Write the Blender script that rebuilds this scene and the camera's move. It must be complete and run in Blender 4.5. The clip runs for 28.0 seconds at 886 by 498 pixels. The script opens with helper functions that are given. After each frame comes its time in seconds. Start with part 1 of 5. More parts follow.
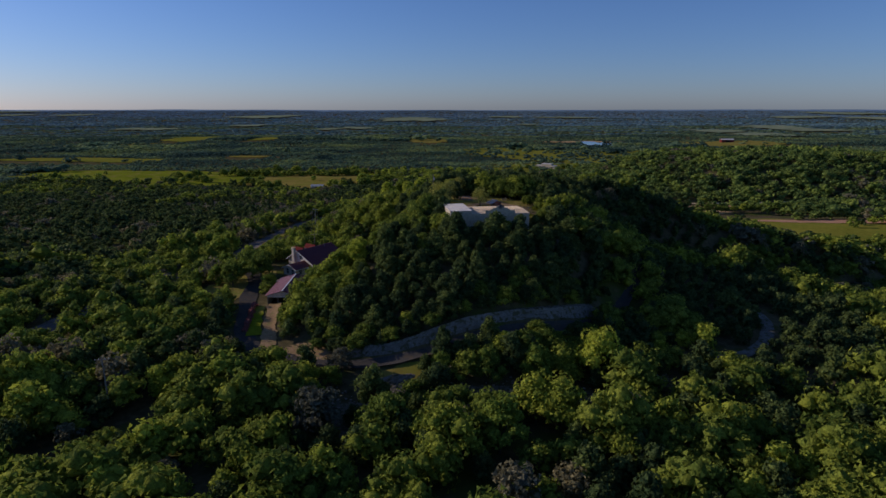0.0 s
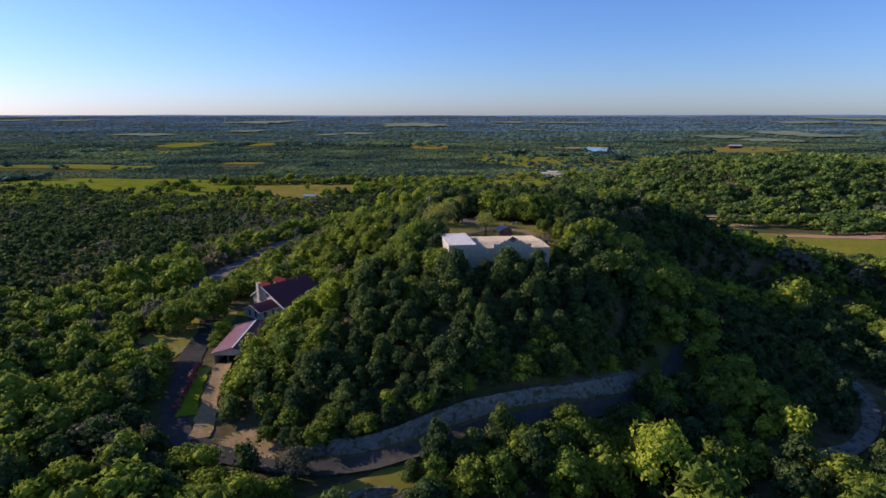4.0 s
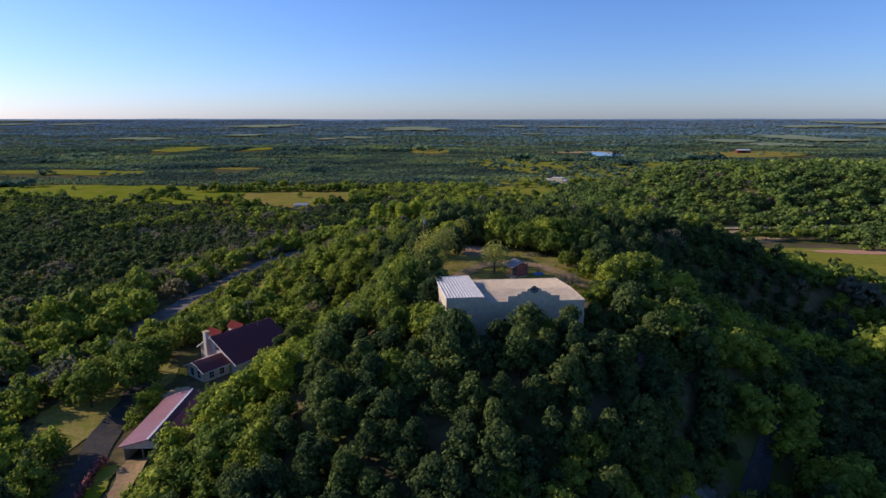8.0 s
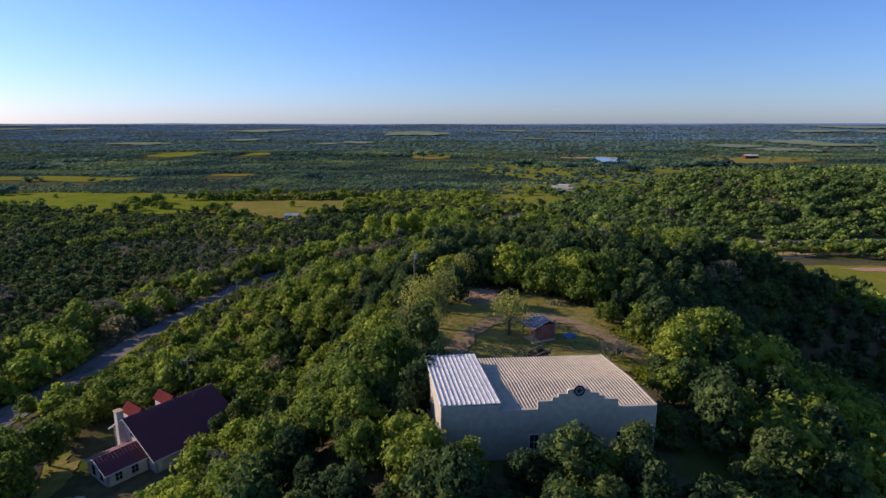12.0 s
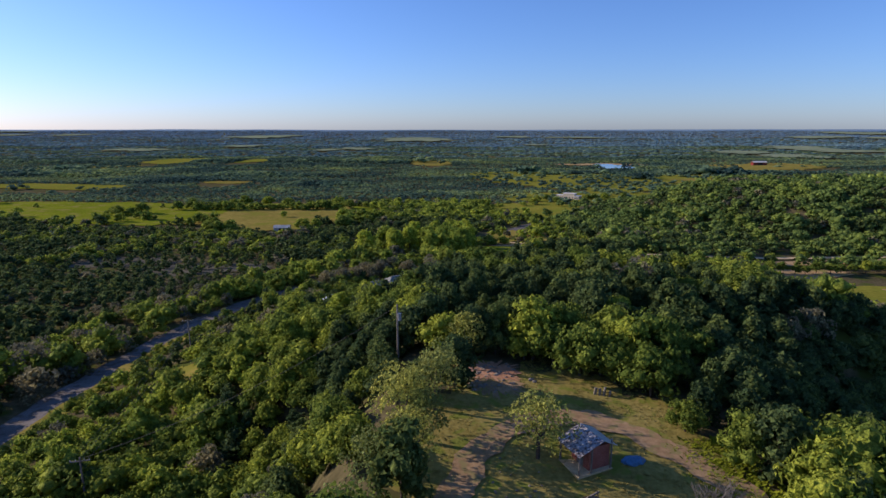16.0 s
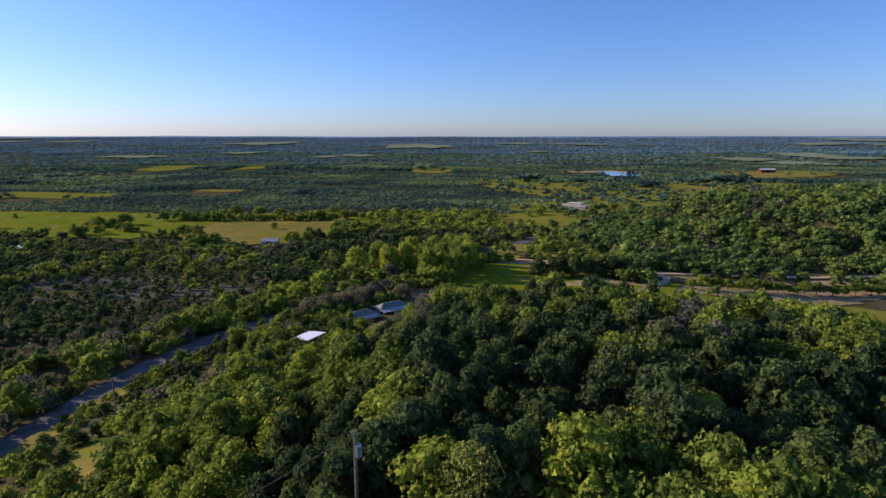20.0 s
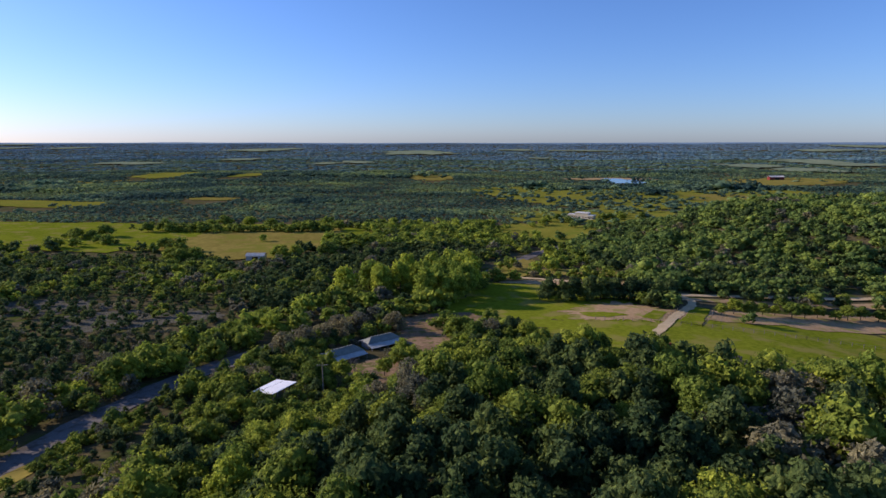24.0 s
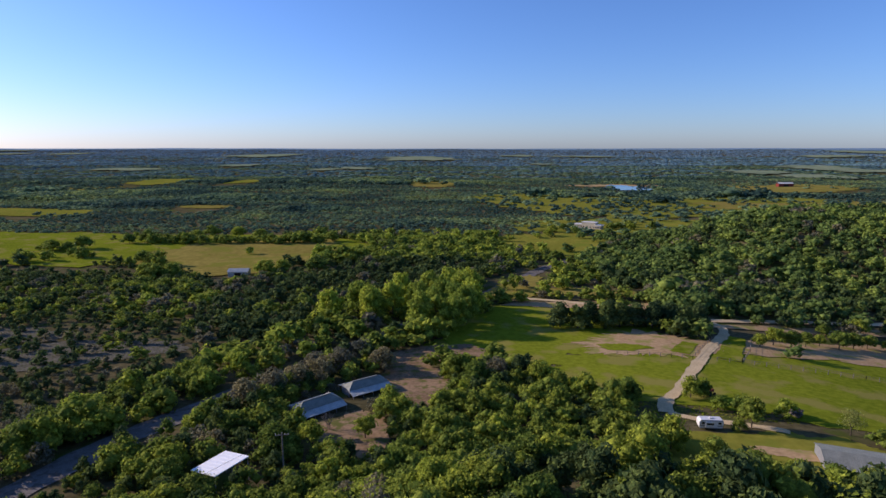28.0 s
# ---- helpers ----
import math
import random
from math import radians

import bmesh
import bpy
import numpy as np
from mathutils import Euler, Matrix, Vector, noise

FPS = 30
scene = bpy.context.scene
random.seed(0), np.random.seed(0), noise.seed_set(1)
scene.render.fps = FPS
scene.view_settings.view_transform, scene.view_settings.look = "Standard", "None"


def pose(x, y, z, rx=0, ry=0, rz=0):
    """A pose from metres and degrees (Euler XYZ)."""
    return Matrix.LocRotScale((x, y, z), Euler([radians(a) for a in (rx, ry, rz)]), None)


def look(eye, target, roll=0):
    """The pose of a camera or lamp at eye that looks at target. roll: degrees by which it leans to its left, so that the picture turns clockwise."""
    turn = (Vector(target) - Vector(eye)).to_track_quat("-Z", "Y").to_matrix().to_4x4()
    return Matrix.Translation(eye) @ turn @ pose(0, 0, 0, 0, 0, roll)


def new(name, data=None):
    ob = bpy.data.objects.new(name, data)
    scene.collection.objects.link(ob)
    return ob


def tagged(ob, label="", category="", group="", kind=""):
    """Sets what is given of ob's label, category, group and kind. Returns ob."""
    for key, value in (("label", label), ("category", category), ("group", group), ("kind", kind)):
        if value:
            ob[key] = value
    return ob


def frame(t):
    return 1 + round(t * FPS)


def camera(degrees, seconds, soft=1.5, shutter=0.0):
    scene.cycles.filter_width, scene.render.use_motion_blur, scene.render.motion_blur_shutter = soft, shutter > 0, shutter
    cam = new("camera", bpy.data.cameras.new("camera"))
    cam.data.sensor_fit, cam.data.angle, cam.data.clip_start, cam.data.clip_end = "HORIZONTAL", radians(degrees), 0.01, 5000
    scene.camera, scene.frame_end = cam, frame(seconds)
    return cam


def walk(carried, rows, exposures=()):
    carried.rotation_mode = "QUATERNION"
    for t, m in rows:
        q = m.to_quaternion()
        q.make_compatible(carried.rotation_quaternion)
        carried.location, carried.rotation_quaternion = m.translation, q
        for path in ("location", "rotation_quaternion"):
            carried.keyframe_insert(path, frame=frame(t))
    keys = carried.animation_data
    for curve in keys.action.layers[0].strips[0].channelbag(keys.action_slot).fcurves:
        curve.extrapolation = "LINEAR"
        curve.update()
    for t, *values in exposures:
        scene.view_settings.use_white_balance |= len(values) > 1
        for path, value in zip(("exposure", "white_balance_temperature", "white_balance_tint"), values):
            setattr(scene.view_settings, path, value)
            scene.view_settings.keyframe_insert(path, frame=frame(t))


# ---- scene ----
cam = camera(75.4, 28.0)

# seconds, eye, heading to the left of +y, pitch
PATH = [
    (0, (2.48, -150.75, 33.96), 0.033, -13.874),
    (1, (2.76, -142.39, 33.96), 0.073, -13.715),
    (2, (3.01, -134.13, 33.96), 0.111, -13.583),
    (3, (3.26, -125.96, 33.95), 0.148, -13.471),
    (4, (3.48, -117.86, 33.93), 0.184, -13.372),
    (5, (3.69, -109.82, 33.91), 0.218, -13.280),
    (6, (3.88, -101.83, 33.88), 0.252, -13.191),
    (7, (4.07, -93.90, 33.85), 0.285, -13.101),
    (8, (4.24, -86.03, 33.82), 0.318, -13.007),
    (9, (4.40, -78.22, 33.78), 0.350, -12.907),
    (10, (4.56, -70.48, 33.74), 0.381, -12.799),
    (11, (4.71, -62.80, 33.71), 0.411, -12.684),
    (12, (4.85, -55.19, 33.67), 0.441, -12.559),
    (13, (4.99, -47.65, 33.63), 0.471, -12.427),
    (14, (5.13, -40.17, 33.60), 0.501, -12.286),
    (15, (5.27, -32.75, 33.56), 0.530, -12.139),
    (16, (5.41, -25.38, 33.53), 0.560, -11.987),
    (17, (5.55, -18.04, 33.51), 0.589, -11.830),
    (18, (5.70, -10.74, 33.48), 0.619, -11.670),
    (19, (5.85, -3.46, 33.47), 0.648, -11.510),
    (20, (6.01, 3.82, 33.45), 0.678, -11.349),
    (21, (6.17, 11.10, 33.45), 0.708, -11.190),
    (22, (6.35, 18.40, 33.45), 0.739, -11.034),
    (23, (6.54, 25.71, 33.46), 0.770, -10.882),
    (24, (6.74, 33.03, 33.48), 0.801, -10.734),
    (25, (6.96, 40.36, 33.51), 0.834, -10.590),
    (26, (7.19, 47.68, 33.55), 0.867, -10.450),
    (27, (7.44, 54.96, 33.59), 0.900, -10.313),
    (28, (7.70, 62.16, 33.65), 0.935, -10.178),
]
walk(cam, [(t, pose(*eye, 90 + pitch, 0, turn)) for t, eye, turn, pitch in PATH],
     exposures=[(0, -0.80, 5560, 27), (0.5, -0.08, 5560, 27), (1.0, 0.11, 5560, 27), (28, 0.11, 5560, 27)])

# ---- light ----
SUN_EL, SUN_AZ = 20.5, -73.0          # azimuth from +y, clockwise
world = bpy.data.worlds.new("sky")
scene.world = world
world.use_nodes = True
wn = world.node_tree.nodes
sky = wn.new("ShaderNodeTexSky")
sky.sky_type, sky.sun_disc = "NISHITA", False
sky.sun_elevation, sky.sun_rotation = radians(SUN_EL), radians(SUN_AZ)
sky.altitude, sky.air_density, sky.dust_density, sky.ozone_density = 300, 1.0, 0.5, 6.0
world.node_tree.links.new(sky.outputs[0], wn["Background"].inputs[0])
wn["Background"].inputs[1].default_value = 0.128
lamp = bpy.data.lights.new("sun", "SUN")
lamp.energy, lamp.angle, lamp.color = 5.0, radians(0.5), (1.0, 0.83, 0.57)
sun = new("sun", lamp)
sd = Vector((math.sin(radians(SUN_AZ)) * math.cos(radians(SUN_EL)),
             math.cos(radians(SUN_AZ)) * math.cos(radians(SUN_EL)), math.sin(radians(SUN_EL))))
sun.matrix_world = look(sd * 200, (0, 0, 0))


# ---- materials ----
def shader(name, rough=0.8, metal=0.0):
    m = bpy.data.materials.new(name)
    m.use_nodes = True
    n, l = m.node_tree.nodes, m.node_tree.links
    b = n["Principled BSDF"]
    b.inputs["Roughness"].default_value, b.inputs["Metallic"].default_value = rough, metal
    b.inputs["Specular IOR Level"].default_value = 0.3
    return m, n, l, b


def noise_node(n, l, scale, detail=4.0, coords="Object"):
    tc = n.new("ShaderNodeTexCoord")
    t = n.new("ShaderNodeTexNoise")
    t.inputs["Scale"].default_value, t.inputs["Detail"].default_value = scale, detail
    l.new(tc.outputs[coords], t.inputs["Vector"])
    return t


def ramp(n, l, src, stops):
    r = n.new("ShaderNodeValToRGB")
    while len(r.color_ramp.elements) < len(stops):
        r.color_ramp.elements.new(0.5)
    for e, (p, c) in zip(r.color_ramp.elements, stops):
        e.position, e.color = p, (*c, 1)
    l.new(src, r.inputs[0])
    return r


def mix(n, l, fac, a, b, mode="MIX"):
    x = n.new("ShaderNodeMix")
    x.data_type, x.blend_type = "RGBA", mode
    if isinstance(fac, float):
        x.inputs[0].default_value = fac
    else:
        l.new(fac, x.inputs[0])
    for s, v in ((x.inputs[6], a), (x.inputs[7], b)):
        if isinstance(v, tuple):
            s.default_value = (*v, 1)
        else:
            l.new(v, s)
    return x.outputs[2]


def bump(n, l, b, src, strength, dist):
    k = n.new("ShaderNodeBump")
    k.inputs["Strength"].default_value, k.inputs["Distance"].default_value = strength, dist
    l.new(src, k.inputs["Height"])
    l.new(k.outputs[0], b.inputs["Normal"])


def surface(name, dark, light, big=0.05, fine=1.5, rough=0.9, metal=0.0, relief=0.3, dist=0.05, third=None):
    """Two colours mixed by noise at two scales, with fine relief."""
    m, n, l, b = shader(name, rough, metal)
    if rough > 0.84:
        b.inputs["Specular IOR Level"].default_value = 0.0
    a, f = noise_node(n, l, big), noise_node(n, l, fine, 6)
    ra = ramp(n, l, a.outputs[0], [(0.35, dark), (0.65, light)])
    rf = ramp(n, l, f.outputs[0], [(0.3, tuple(v * 0.7 for v in dark)), (0.7, tuple(min(1, v * 1.15) for v in light))])
    c = mix(n, l, 0.5, ra.outputs[0], rf.outputs[0])
    if third:
        w = noise_node(n, l, big * 3.1, 5)
        c = mix(n, l, ramp(n, l, w.outputs[0], [(0.52, (0, 0, 0)), (0.62, (1, 1, 1))]).outputs[0], c, third)
    l.new(c, b.inputs["Base Color"])
    bump(n, l, b, f.outputs[0], relief, dist)
    return m


def foliage(name, dark, light, per_object=True, grain=2.6, vary=1.0, patchy=0.13):
    """Leaves: each spray its own green, broken up by leafy relief; each tree a little lighter or darker."""
    def about(lo, mid, hi):
        return [(p, tuple(1 + (v - 1) * vary for v in c)) for p, c in ((0.15, lo), (0.5, mid), (0.85, hi))]
    m, n, l, b = shader(name, 0.75)
    g = n.new("ShaderNodeNewGeometry")
    half = tuple((p + q) / 2 for p, q in zip(dark, light))
    base = ramp(n, l, g.outputs["Random Per Island"], [(0.0, dark), (0.6, half), (1.0, tuple(v * 1.1 for v in light))])
    if per_object:
        o = n.new("ShaderNodeObjectInfo")
        src = o.outputs["Random"]
    else:
        w = noise_node(n, l, patchy, 2)
        src = ramp(n, l, w.outputs[0], [(0.3, (0, 0, 0)), (0.7, (1, 1, 1))]).outputs[0]
    tone = ramp(n, l, src, about((0.66, 0.74, 0.82), (0.98, 0.98, 0.97), (1.32, 1.24, 0.98)))
    tc = n.new("ShaderNodeTexCoord")
    cells = n.new("ShaderNodeTexVoronoi")
    cells.inputs["Scale"].default_value = grain
    l.new(tc.outputs["Object"], cells.inputs["Vector"])
    speck = ramp(n, l, cells.outputs["Color"], about((0.80, 0.82, 0.84), (0.99, 0.99, 0.99), (1.20, 1.17, 1.08)))
    c = mix(n, l, 1.0, base.outputs[0], tone.outputs[0], "MULTIPLY")
    c = mix(n, l, 1.0, c, speck.outputs[0], "MULTIPLY")
    tiny = n.new("ShaderNodeTexVoronoi")
    tiny.inputs["Scale"].default_value = grain * 3.1
    l.new(tc.outputs["Object"], tiny.inputs["Vector"])
    fleck = ramp(n, l, tiny.outputs["Color"], about((0.74, 0.76, 0.78), (0.98, 0.98, 0.98), (1.30, 1.26, 1.12)))
    c = mix(n, l, 1.0, c, fleck.outputs[0], "MULTIPLY")
    l.new(c, b.inputs["Base Color"])
    b.inputs["Specular IOR Level"].default_value = 0.03
    fine = noise_node(n, l, grain * 2.6, 4)
    h = n.new("ShaderNodeMath")
    h.operation = "SUBTRACT"
    l.new(fine.outputs[0], h.inputs[0])
    l.new(cells.outputs["Distance"], h.inputs[1])
    bump(n, l, b, h.outputs[0], 0.6 * vary, 0.3)
    tr = n.new("ShaderNodeBsdfTranslucent")
    l.new(c, tr.inputs[0])
    ms = n.new("ShaderNodeMixShader")
    ms.inputs[0].default_value = 0.34
    l.new(b.outputs[0], ms.inputs[1])
    l.new(tr.outputs[0], ms.inputs[2])
    l.new(ms.outputs[0], n["Material Output"].inputs[0])
    return m


OAK = ((0.135, 0.185, 0.030), (0.285, 0.335, 0.048))
CEDAR = ((0.062, 0.098, 0.038), (0.130, 0.174, 0.054))
GREY = ((0.150, 0.144, 0.090), (0.240, 0.224, 0.145))
LIME = ((0.215, 0.280, 0.036), (0.355, 0.410, 0.056))
PALE = ((0.225, 0.250, 0.066), (0.340, 0.360, 0.098))
M_OAK, M_CEDAR, M_GREY, M_LIME, M_PALE = (foliage(k, *v) for k, v in
    (("oak_leaves", OAK), ("cedar_leaves", CEDAR), ("bare_twigs", GREY), ("young_leaves", LIME), ("mesquite_leaves", PALE)))
W_OAK, W_CEDAR, W_GREY, W_LIME = (foliage(k, *v, per_object=False) for k, v in
    (("oak_wood", OAK), ("cedar_wood", CEDAR), ("bare_wood", GREY), ("lime_wood", LIME)))
M_BARK = surface("bark", (0.05, 0.04, 0.03), (0.13, 0.11, 0.085), 2, 14, 0.95, relief=0.8, dist=0.03)
M_GROUND = surface("leaf_litter", (0.060, 0.055, 0.024), (0.16, 0.13, 0.065), 0.03, 0.7, 0.95, third=(0.08, 0.095, 0.02))
M_GRASS = surface("pasture_grass", (0.165, 0.170, 0.020), (0.265, 0.240, 0.034), 0.02, 0.4, 0.95, third=(0.18, 0.20, 0.024))
M_GREEN = surface("green_grass", (0.135, 0.170, 0.010), (0.225, 0.248, 0.016), 0.03, 0.6, 0.95, third=(0.245, 0.222, 0.045))
M_DRY = surface("dry_grass", (0.205, 0.165, 0.034), (0.305, 0.245, 0.056), 0.02, 0.3, 0.95, third=(0.20, 0.19, 0.03))
M_YARD = surface("yard_grass", (0.197, 0.164, 0.038), (0.336, 0.273, 0.080), 0.22, 2.2, 0.95, third=(0.19, 0.205, 0.035))
# Grass for the farthest fields, its colour paled and cooled to imitate haze.
M_HAZEFIELD = surface("hazed_grass", (0.20, 0.24, 0.13), (0.28, 0.31, 0.18), 0.008, 0.1, 0.95, third=(0.16, 0.21, 0.12))
M_SOIL = surface("bare_soil", (0.36, 0.235, 0.112), (0.50, 0.345, 0.180), 0.06, 0.9, 0.95, third=(0.28, 0.25, 0.07))
# Asphalt darkened to carry the shade over the lane and the drive.
M_LANE = surface("shaded_asphalt", (0.048, 0.046, 0.042), (0.088, 0.082, 0.072), 0.2, 4.0, 0.88, relief=0.15, dist=0.01, third=(0.09, 0.075, 0.055))
M_BARNYARD = surface("barnyard_dirt", (0.17, 0.11, 0.06), (0.34, 0.23, 0.13), 0.12, 1.2, 0.95, third=(0.13, 0.13, 0.035))
M_DIRT = surface("dirt_track", (0.27, 0.172, 0.082), (0.41, 0.275, 0.145), 0.35, 2.0, 0.95, third=(0.26, 0.21, 0.085))
M_RED = surface("red_dirt", (0.42, 0.20, 0.10), (0.55, 0.33, 0.2), 0.3, 2.0, 0.95)
M_ROAD = surface("asphalt", (0.135, 0.122, 0.108), (0.215, 0.195, 0.170), 0.2, 4.0, 0.85, relief=0.15, dist=0.01, third=(0.12, 0.105, 0.085))
M_GRAVEL = surface("caliche_gravel", (0.50, 0.37, 0.19), (0.66, 0.51, 0.29), 0.25, 3.0, 0.95)
# Shade on the cut bank and its rubble is put into these limestone colours.
M_ROCK = surface("limestone_cut", (0.13, 0.118, 0.095), (0.25, 0.225, 0.18), 0.35, 2.5, 0.95, relief=0.7, dist=0.1, third=(0.10, 0.095, 0.05))
M_RUBBLE = surface("limestone_rubble", (0.085, 0.078, 0.055), (0.19, 0.17, 0.13), 0.5, 2.5, 0.95, relief=0.9, dist=0.2, third=(0.075, 0.08, 0.03))
M_WATER, _n, _l, _b = shader("pond_water", 0.08)
_b.inputs["Base Color"].default_value = (0.05, 0.08, 0.11, 1)
_b.inputs["Specular IOR Level"].default_value = 0.6


def plain(name, col, rough=0.6, metal=0.0, fine=6.0, vary=0.2):
    return surface(name, tuple(v * (1 - vary) for v in col), col, 0.4, fine, rough, metal, 0.1, 0.01)


M_STUCCO = plain("beige_panel", (0.53, 0.46, 0.33), 0.75, 0.0, 1.5, 0.12)
M_STONE = surface("limestone_wall", (0.58, 0.51, 0.41), (0.76, 0.69, 0.57), 1.5, 7, 0.9, relief=0.5)
M_WHITEROOF = plain("white_metal", (0.74, 0.69, 0.60), 0.55, 0.0, 1.2, 0.08)
M_TANROOF = plain("cream_metal", (0.58, 0.48, 0.33), 0.6, 0.0, 1.2, 0.12)
M_REDROOF = plain("maroon_metal", (0.17, 0.04, 0.045), 0.55, 0.0)
M_BRICKRED = plain("brick_red_metal", (0.21, 0.05, 0.04), 0.86)
M_STEEL = surface("galvanised_sheet", (0.36, 0.37, 0.33), (0.54, 0.55, 0.50), 0.8, 6, 0.5, 0.2, relief=0.1, dist=0.01)
M_RUST = surface("patchy_tin", (0.12, 0.09, 0.08), (0.50, 0.50, 0.50), 1.3, 5, 0.6, 0.3, third=(0.07, 0.06, 0.06))
M_REDBOARD = surface("red_board", (0.26, 0.09, 0.07), (0.40, 0.17, 0.13), 1.0, 8, 0.85)
M_WOOD = surface("weathered_wood", (0.14, 0.12, 0.10), (0.28, 0.25, 0.21), 1.5, 12, 0.9)
M_DARKWOOD = surface("dark_timber", (0.035, 0.030, 0.026), (0.085, 0.072, 0.060), 1.5, 12, 0.9)
M_DARK = plain("dark_glass", (0.015, 0.017, 0.02), 0.2)
M_BLACK = plain("black_paint", (0.02, 0.02, 0.02), 0.5)
M_WHITE = plain("white_paint", (0.75, 0.74, 0.71), 0.5)
M_BLUE = plain("blue_tarp", (0.10, 0.22, 0.36), 0.5)
M_GREYMETAL = plain("grey_metal", (0.30, 0.31, 0.33), 0.45, 0.3)
M_ORANGE = plain("orange_roof", (0.55, 0.20, 0.09), 0.6)
# Maroon roof metal lightened to look sunlit.
M_SUNLITROOF = plain("sunlit_maroon_metal", (0.36, 0.17, 0.17), 0.4)
M_SHEET = plain("white_sheet", (0.88, 0.87, 0.85), 0.35, vary=0.04)
M_STEELDARK = surface("weathered_sheet", (0.19, 0.195, 0.155), (0.31, 0.315, 0.255), 0.8, 6, 0.6, 0.15, relief=0.1, dist=0.01)
M_TWIG = surface("grey_twigs", (0.12, 0.105, 0.09), (0.22, 0.20, 0.17), 2, 9, 0.9)
# Rock colour lowered so that the loose rubble looks shaded.
M_PALEROCK = surface("pale_rock", (0.18, 0.16, 0.125), (0.32, 0.28, 0.22), 0.8, 5, 0.95, relief=0.6)
M_FLOWER = surface("red_leaves", (0.20, 0.06, 0.05), (0.36, 0.13, 0.11), 1, 6, 0.8)


# ---- the lie of the land ----
def smooth(a, b, v):
    """0 at a, 1 at b, eased."""
    k = np.clip((v - a) / (b - a), 0, 1)
    return k * k * (3 - 2 * k)


FALL_Y = (-6000, -62, -36, 0, 40, 100, 160, 220, 390, 560, 900, 1500, 2500, 3500, 4600, 9000)
FALL_Z = (-21, -20, -15.6, -15.2, -15.6, -19.5, -26, -31, -40, -44, -48, -46, -33, -17, 6, 6)


SPUR_X = (36, 56, 68, 74, 80, 90, 100, 110, 130, 150)
SPUR_Z = (0, -1.0, -1.4, -3.0, -4.6, -8.0, -12.4, -16.2, -21.2, -25)


def waves(x, y, size, seed):
    """Gentle repeatless swells between -1 and 1."""
    return (np.sin(x / size + 1.7 * seed + 1.3 * np.sin(y / size * 0.7 + seed)) +
            np.sin(y / size * 0.9 - 2.1 * seed + 1.1 * np.sin(x / size * 0.6 - seed))) / 2


def land(x, y):
    x, y = np.asarray(x, float), np.asarray(y, float)
    base = sum(np.interp(y + d, FALL_Y, FALL_Z) for d in (-12, -6, 0, 6, 12)) / 5
    base = base - 9 * smooth(75, 200, x) * smooth(-80, 60, y) * (1 - smooth(250, 330, y))
    base = base + waves(x, y, 55, 1) * 1.2 * smooth(90, 300, np.hypot(x, y - 60)) + waves(x, y, 210, 2) * 3.0 * smooth(600, 1500, y)
    base = base - 10 * smooth(78, 135, x) * smooth(-62, -20, y) * (1 - smooth(110, 170, y))
    base = base - 8 * smooth(44, 80, x) * smooth(30, 52, y) * (1 - smooth(62, 80, y))
    # the hill with its long level top
    k = np.clip((y - 4) / 92, 0, 1)
    d = np.hypot((x - 14 - 8 * k) * (1 - 0.12 * smooth(10, 60, x)), y - 4 - 92 * k)
    # a spur that runs out to the east, falling gently
    k2 = np.clip((x - 22) / 120, 0, 1)
    d = np.minimum(d, np.hypot(x - 22 - 120 * k2, (y - 92) * np.where(y > 92, 1.2, 0.85 + 0.45 * smooth(50, 90, x))))
    top = 2.6 + 2.2 * smooth(0, 40, y) - 4.5 * smooth(60, 105, y) + np.interp(x, SPUR_X, SPUR_Z)
    base = base - 3.5 * smooth(-55, -80, x) * smooth(-20, 40, y) * (1 - smooth(110, 170, y))
    reach = 38 + 24 * smooth(8, -14, y) * (1 - smooth(14, 46, x)) + 40 * smooth(0, -30, x) * smooth(40, 75, y) * (1 - smooth(88, 130, y)) + 22 * smooth(60, 140, y) * (1 - 0.7 * smooth(24, 46, x)) + 20 * smooth(22, 48, x) * smooth(-25, 5, y) * (1 - 0.75 * smooth(92, 118, y))
    s = 1 - smooth(16, reach, d)
    z = base + (top - base) * s
    # the wooded ridge to the east
    e = np.hypot((x - 345) / 255, (y - 440) / 150)
    z = z + 27 * (1 - smooth(0.35, 1.0, e))
    return z


def zat(x, y):
    return float(land(x, y))


# ---- mesh helpers ----
def mesh_np(name, verts, tris, mats, index=None, smooth_faces=False):
    me = bpy.data.meshes.new(name)
    verts, tris = np.asarray(verts, np.float32), np.asarray(tris, np.int32)
    w = tris.shape[1]
    me.vertices.add(len(verts))
    me.vertices.foreach_set("co", verts.ravel())
    me.loops.add(tris.size)
    me.loops.foreach_set("vertex_index", tris.ravel())
    me.polygons.add(len(tris))
    me.polygons.foreach_set("loop_start", np.arange(0, tris.size, w, dtype=np.int32))
    for m in mats:
        me.materials.append(m)
    if index is not None:
        me.polygons.foreach_set("material_index", np.asarray(index, np.int32))
    me.polygons.foreach_set("use_smooth", np.full(len(tris), smooth_faces))
    me.update(calc_edges=True)
    return me


def part(name, bm, material, parent=None, label="", m=None):
    me = bpy.data.meshes.new(name)
    bm.to_mesh(me)
    bm.free()
    me.materials.append(material)
    ob = new(name, me)
    if parent is not None:
        ob.parent = parent
    if m is not None:
        ob.matrix_basis = m
    if label:
        tagged(ob, label)
    return ob


def thing(name, m, label, category, group="", kind=""):
    e = new(name)
    e.matrix_basis = m
    e.empty_display_size = 0.3
    return tagged(e, label, category, group, kind)


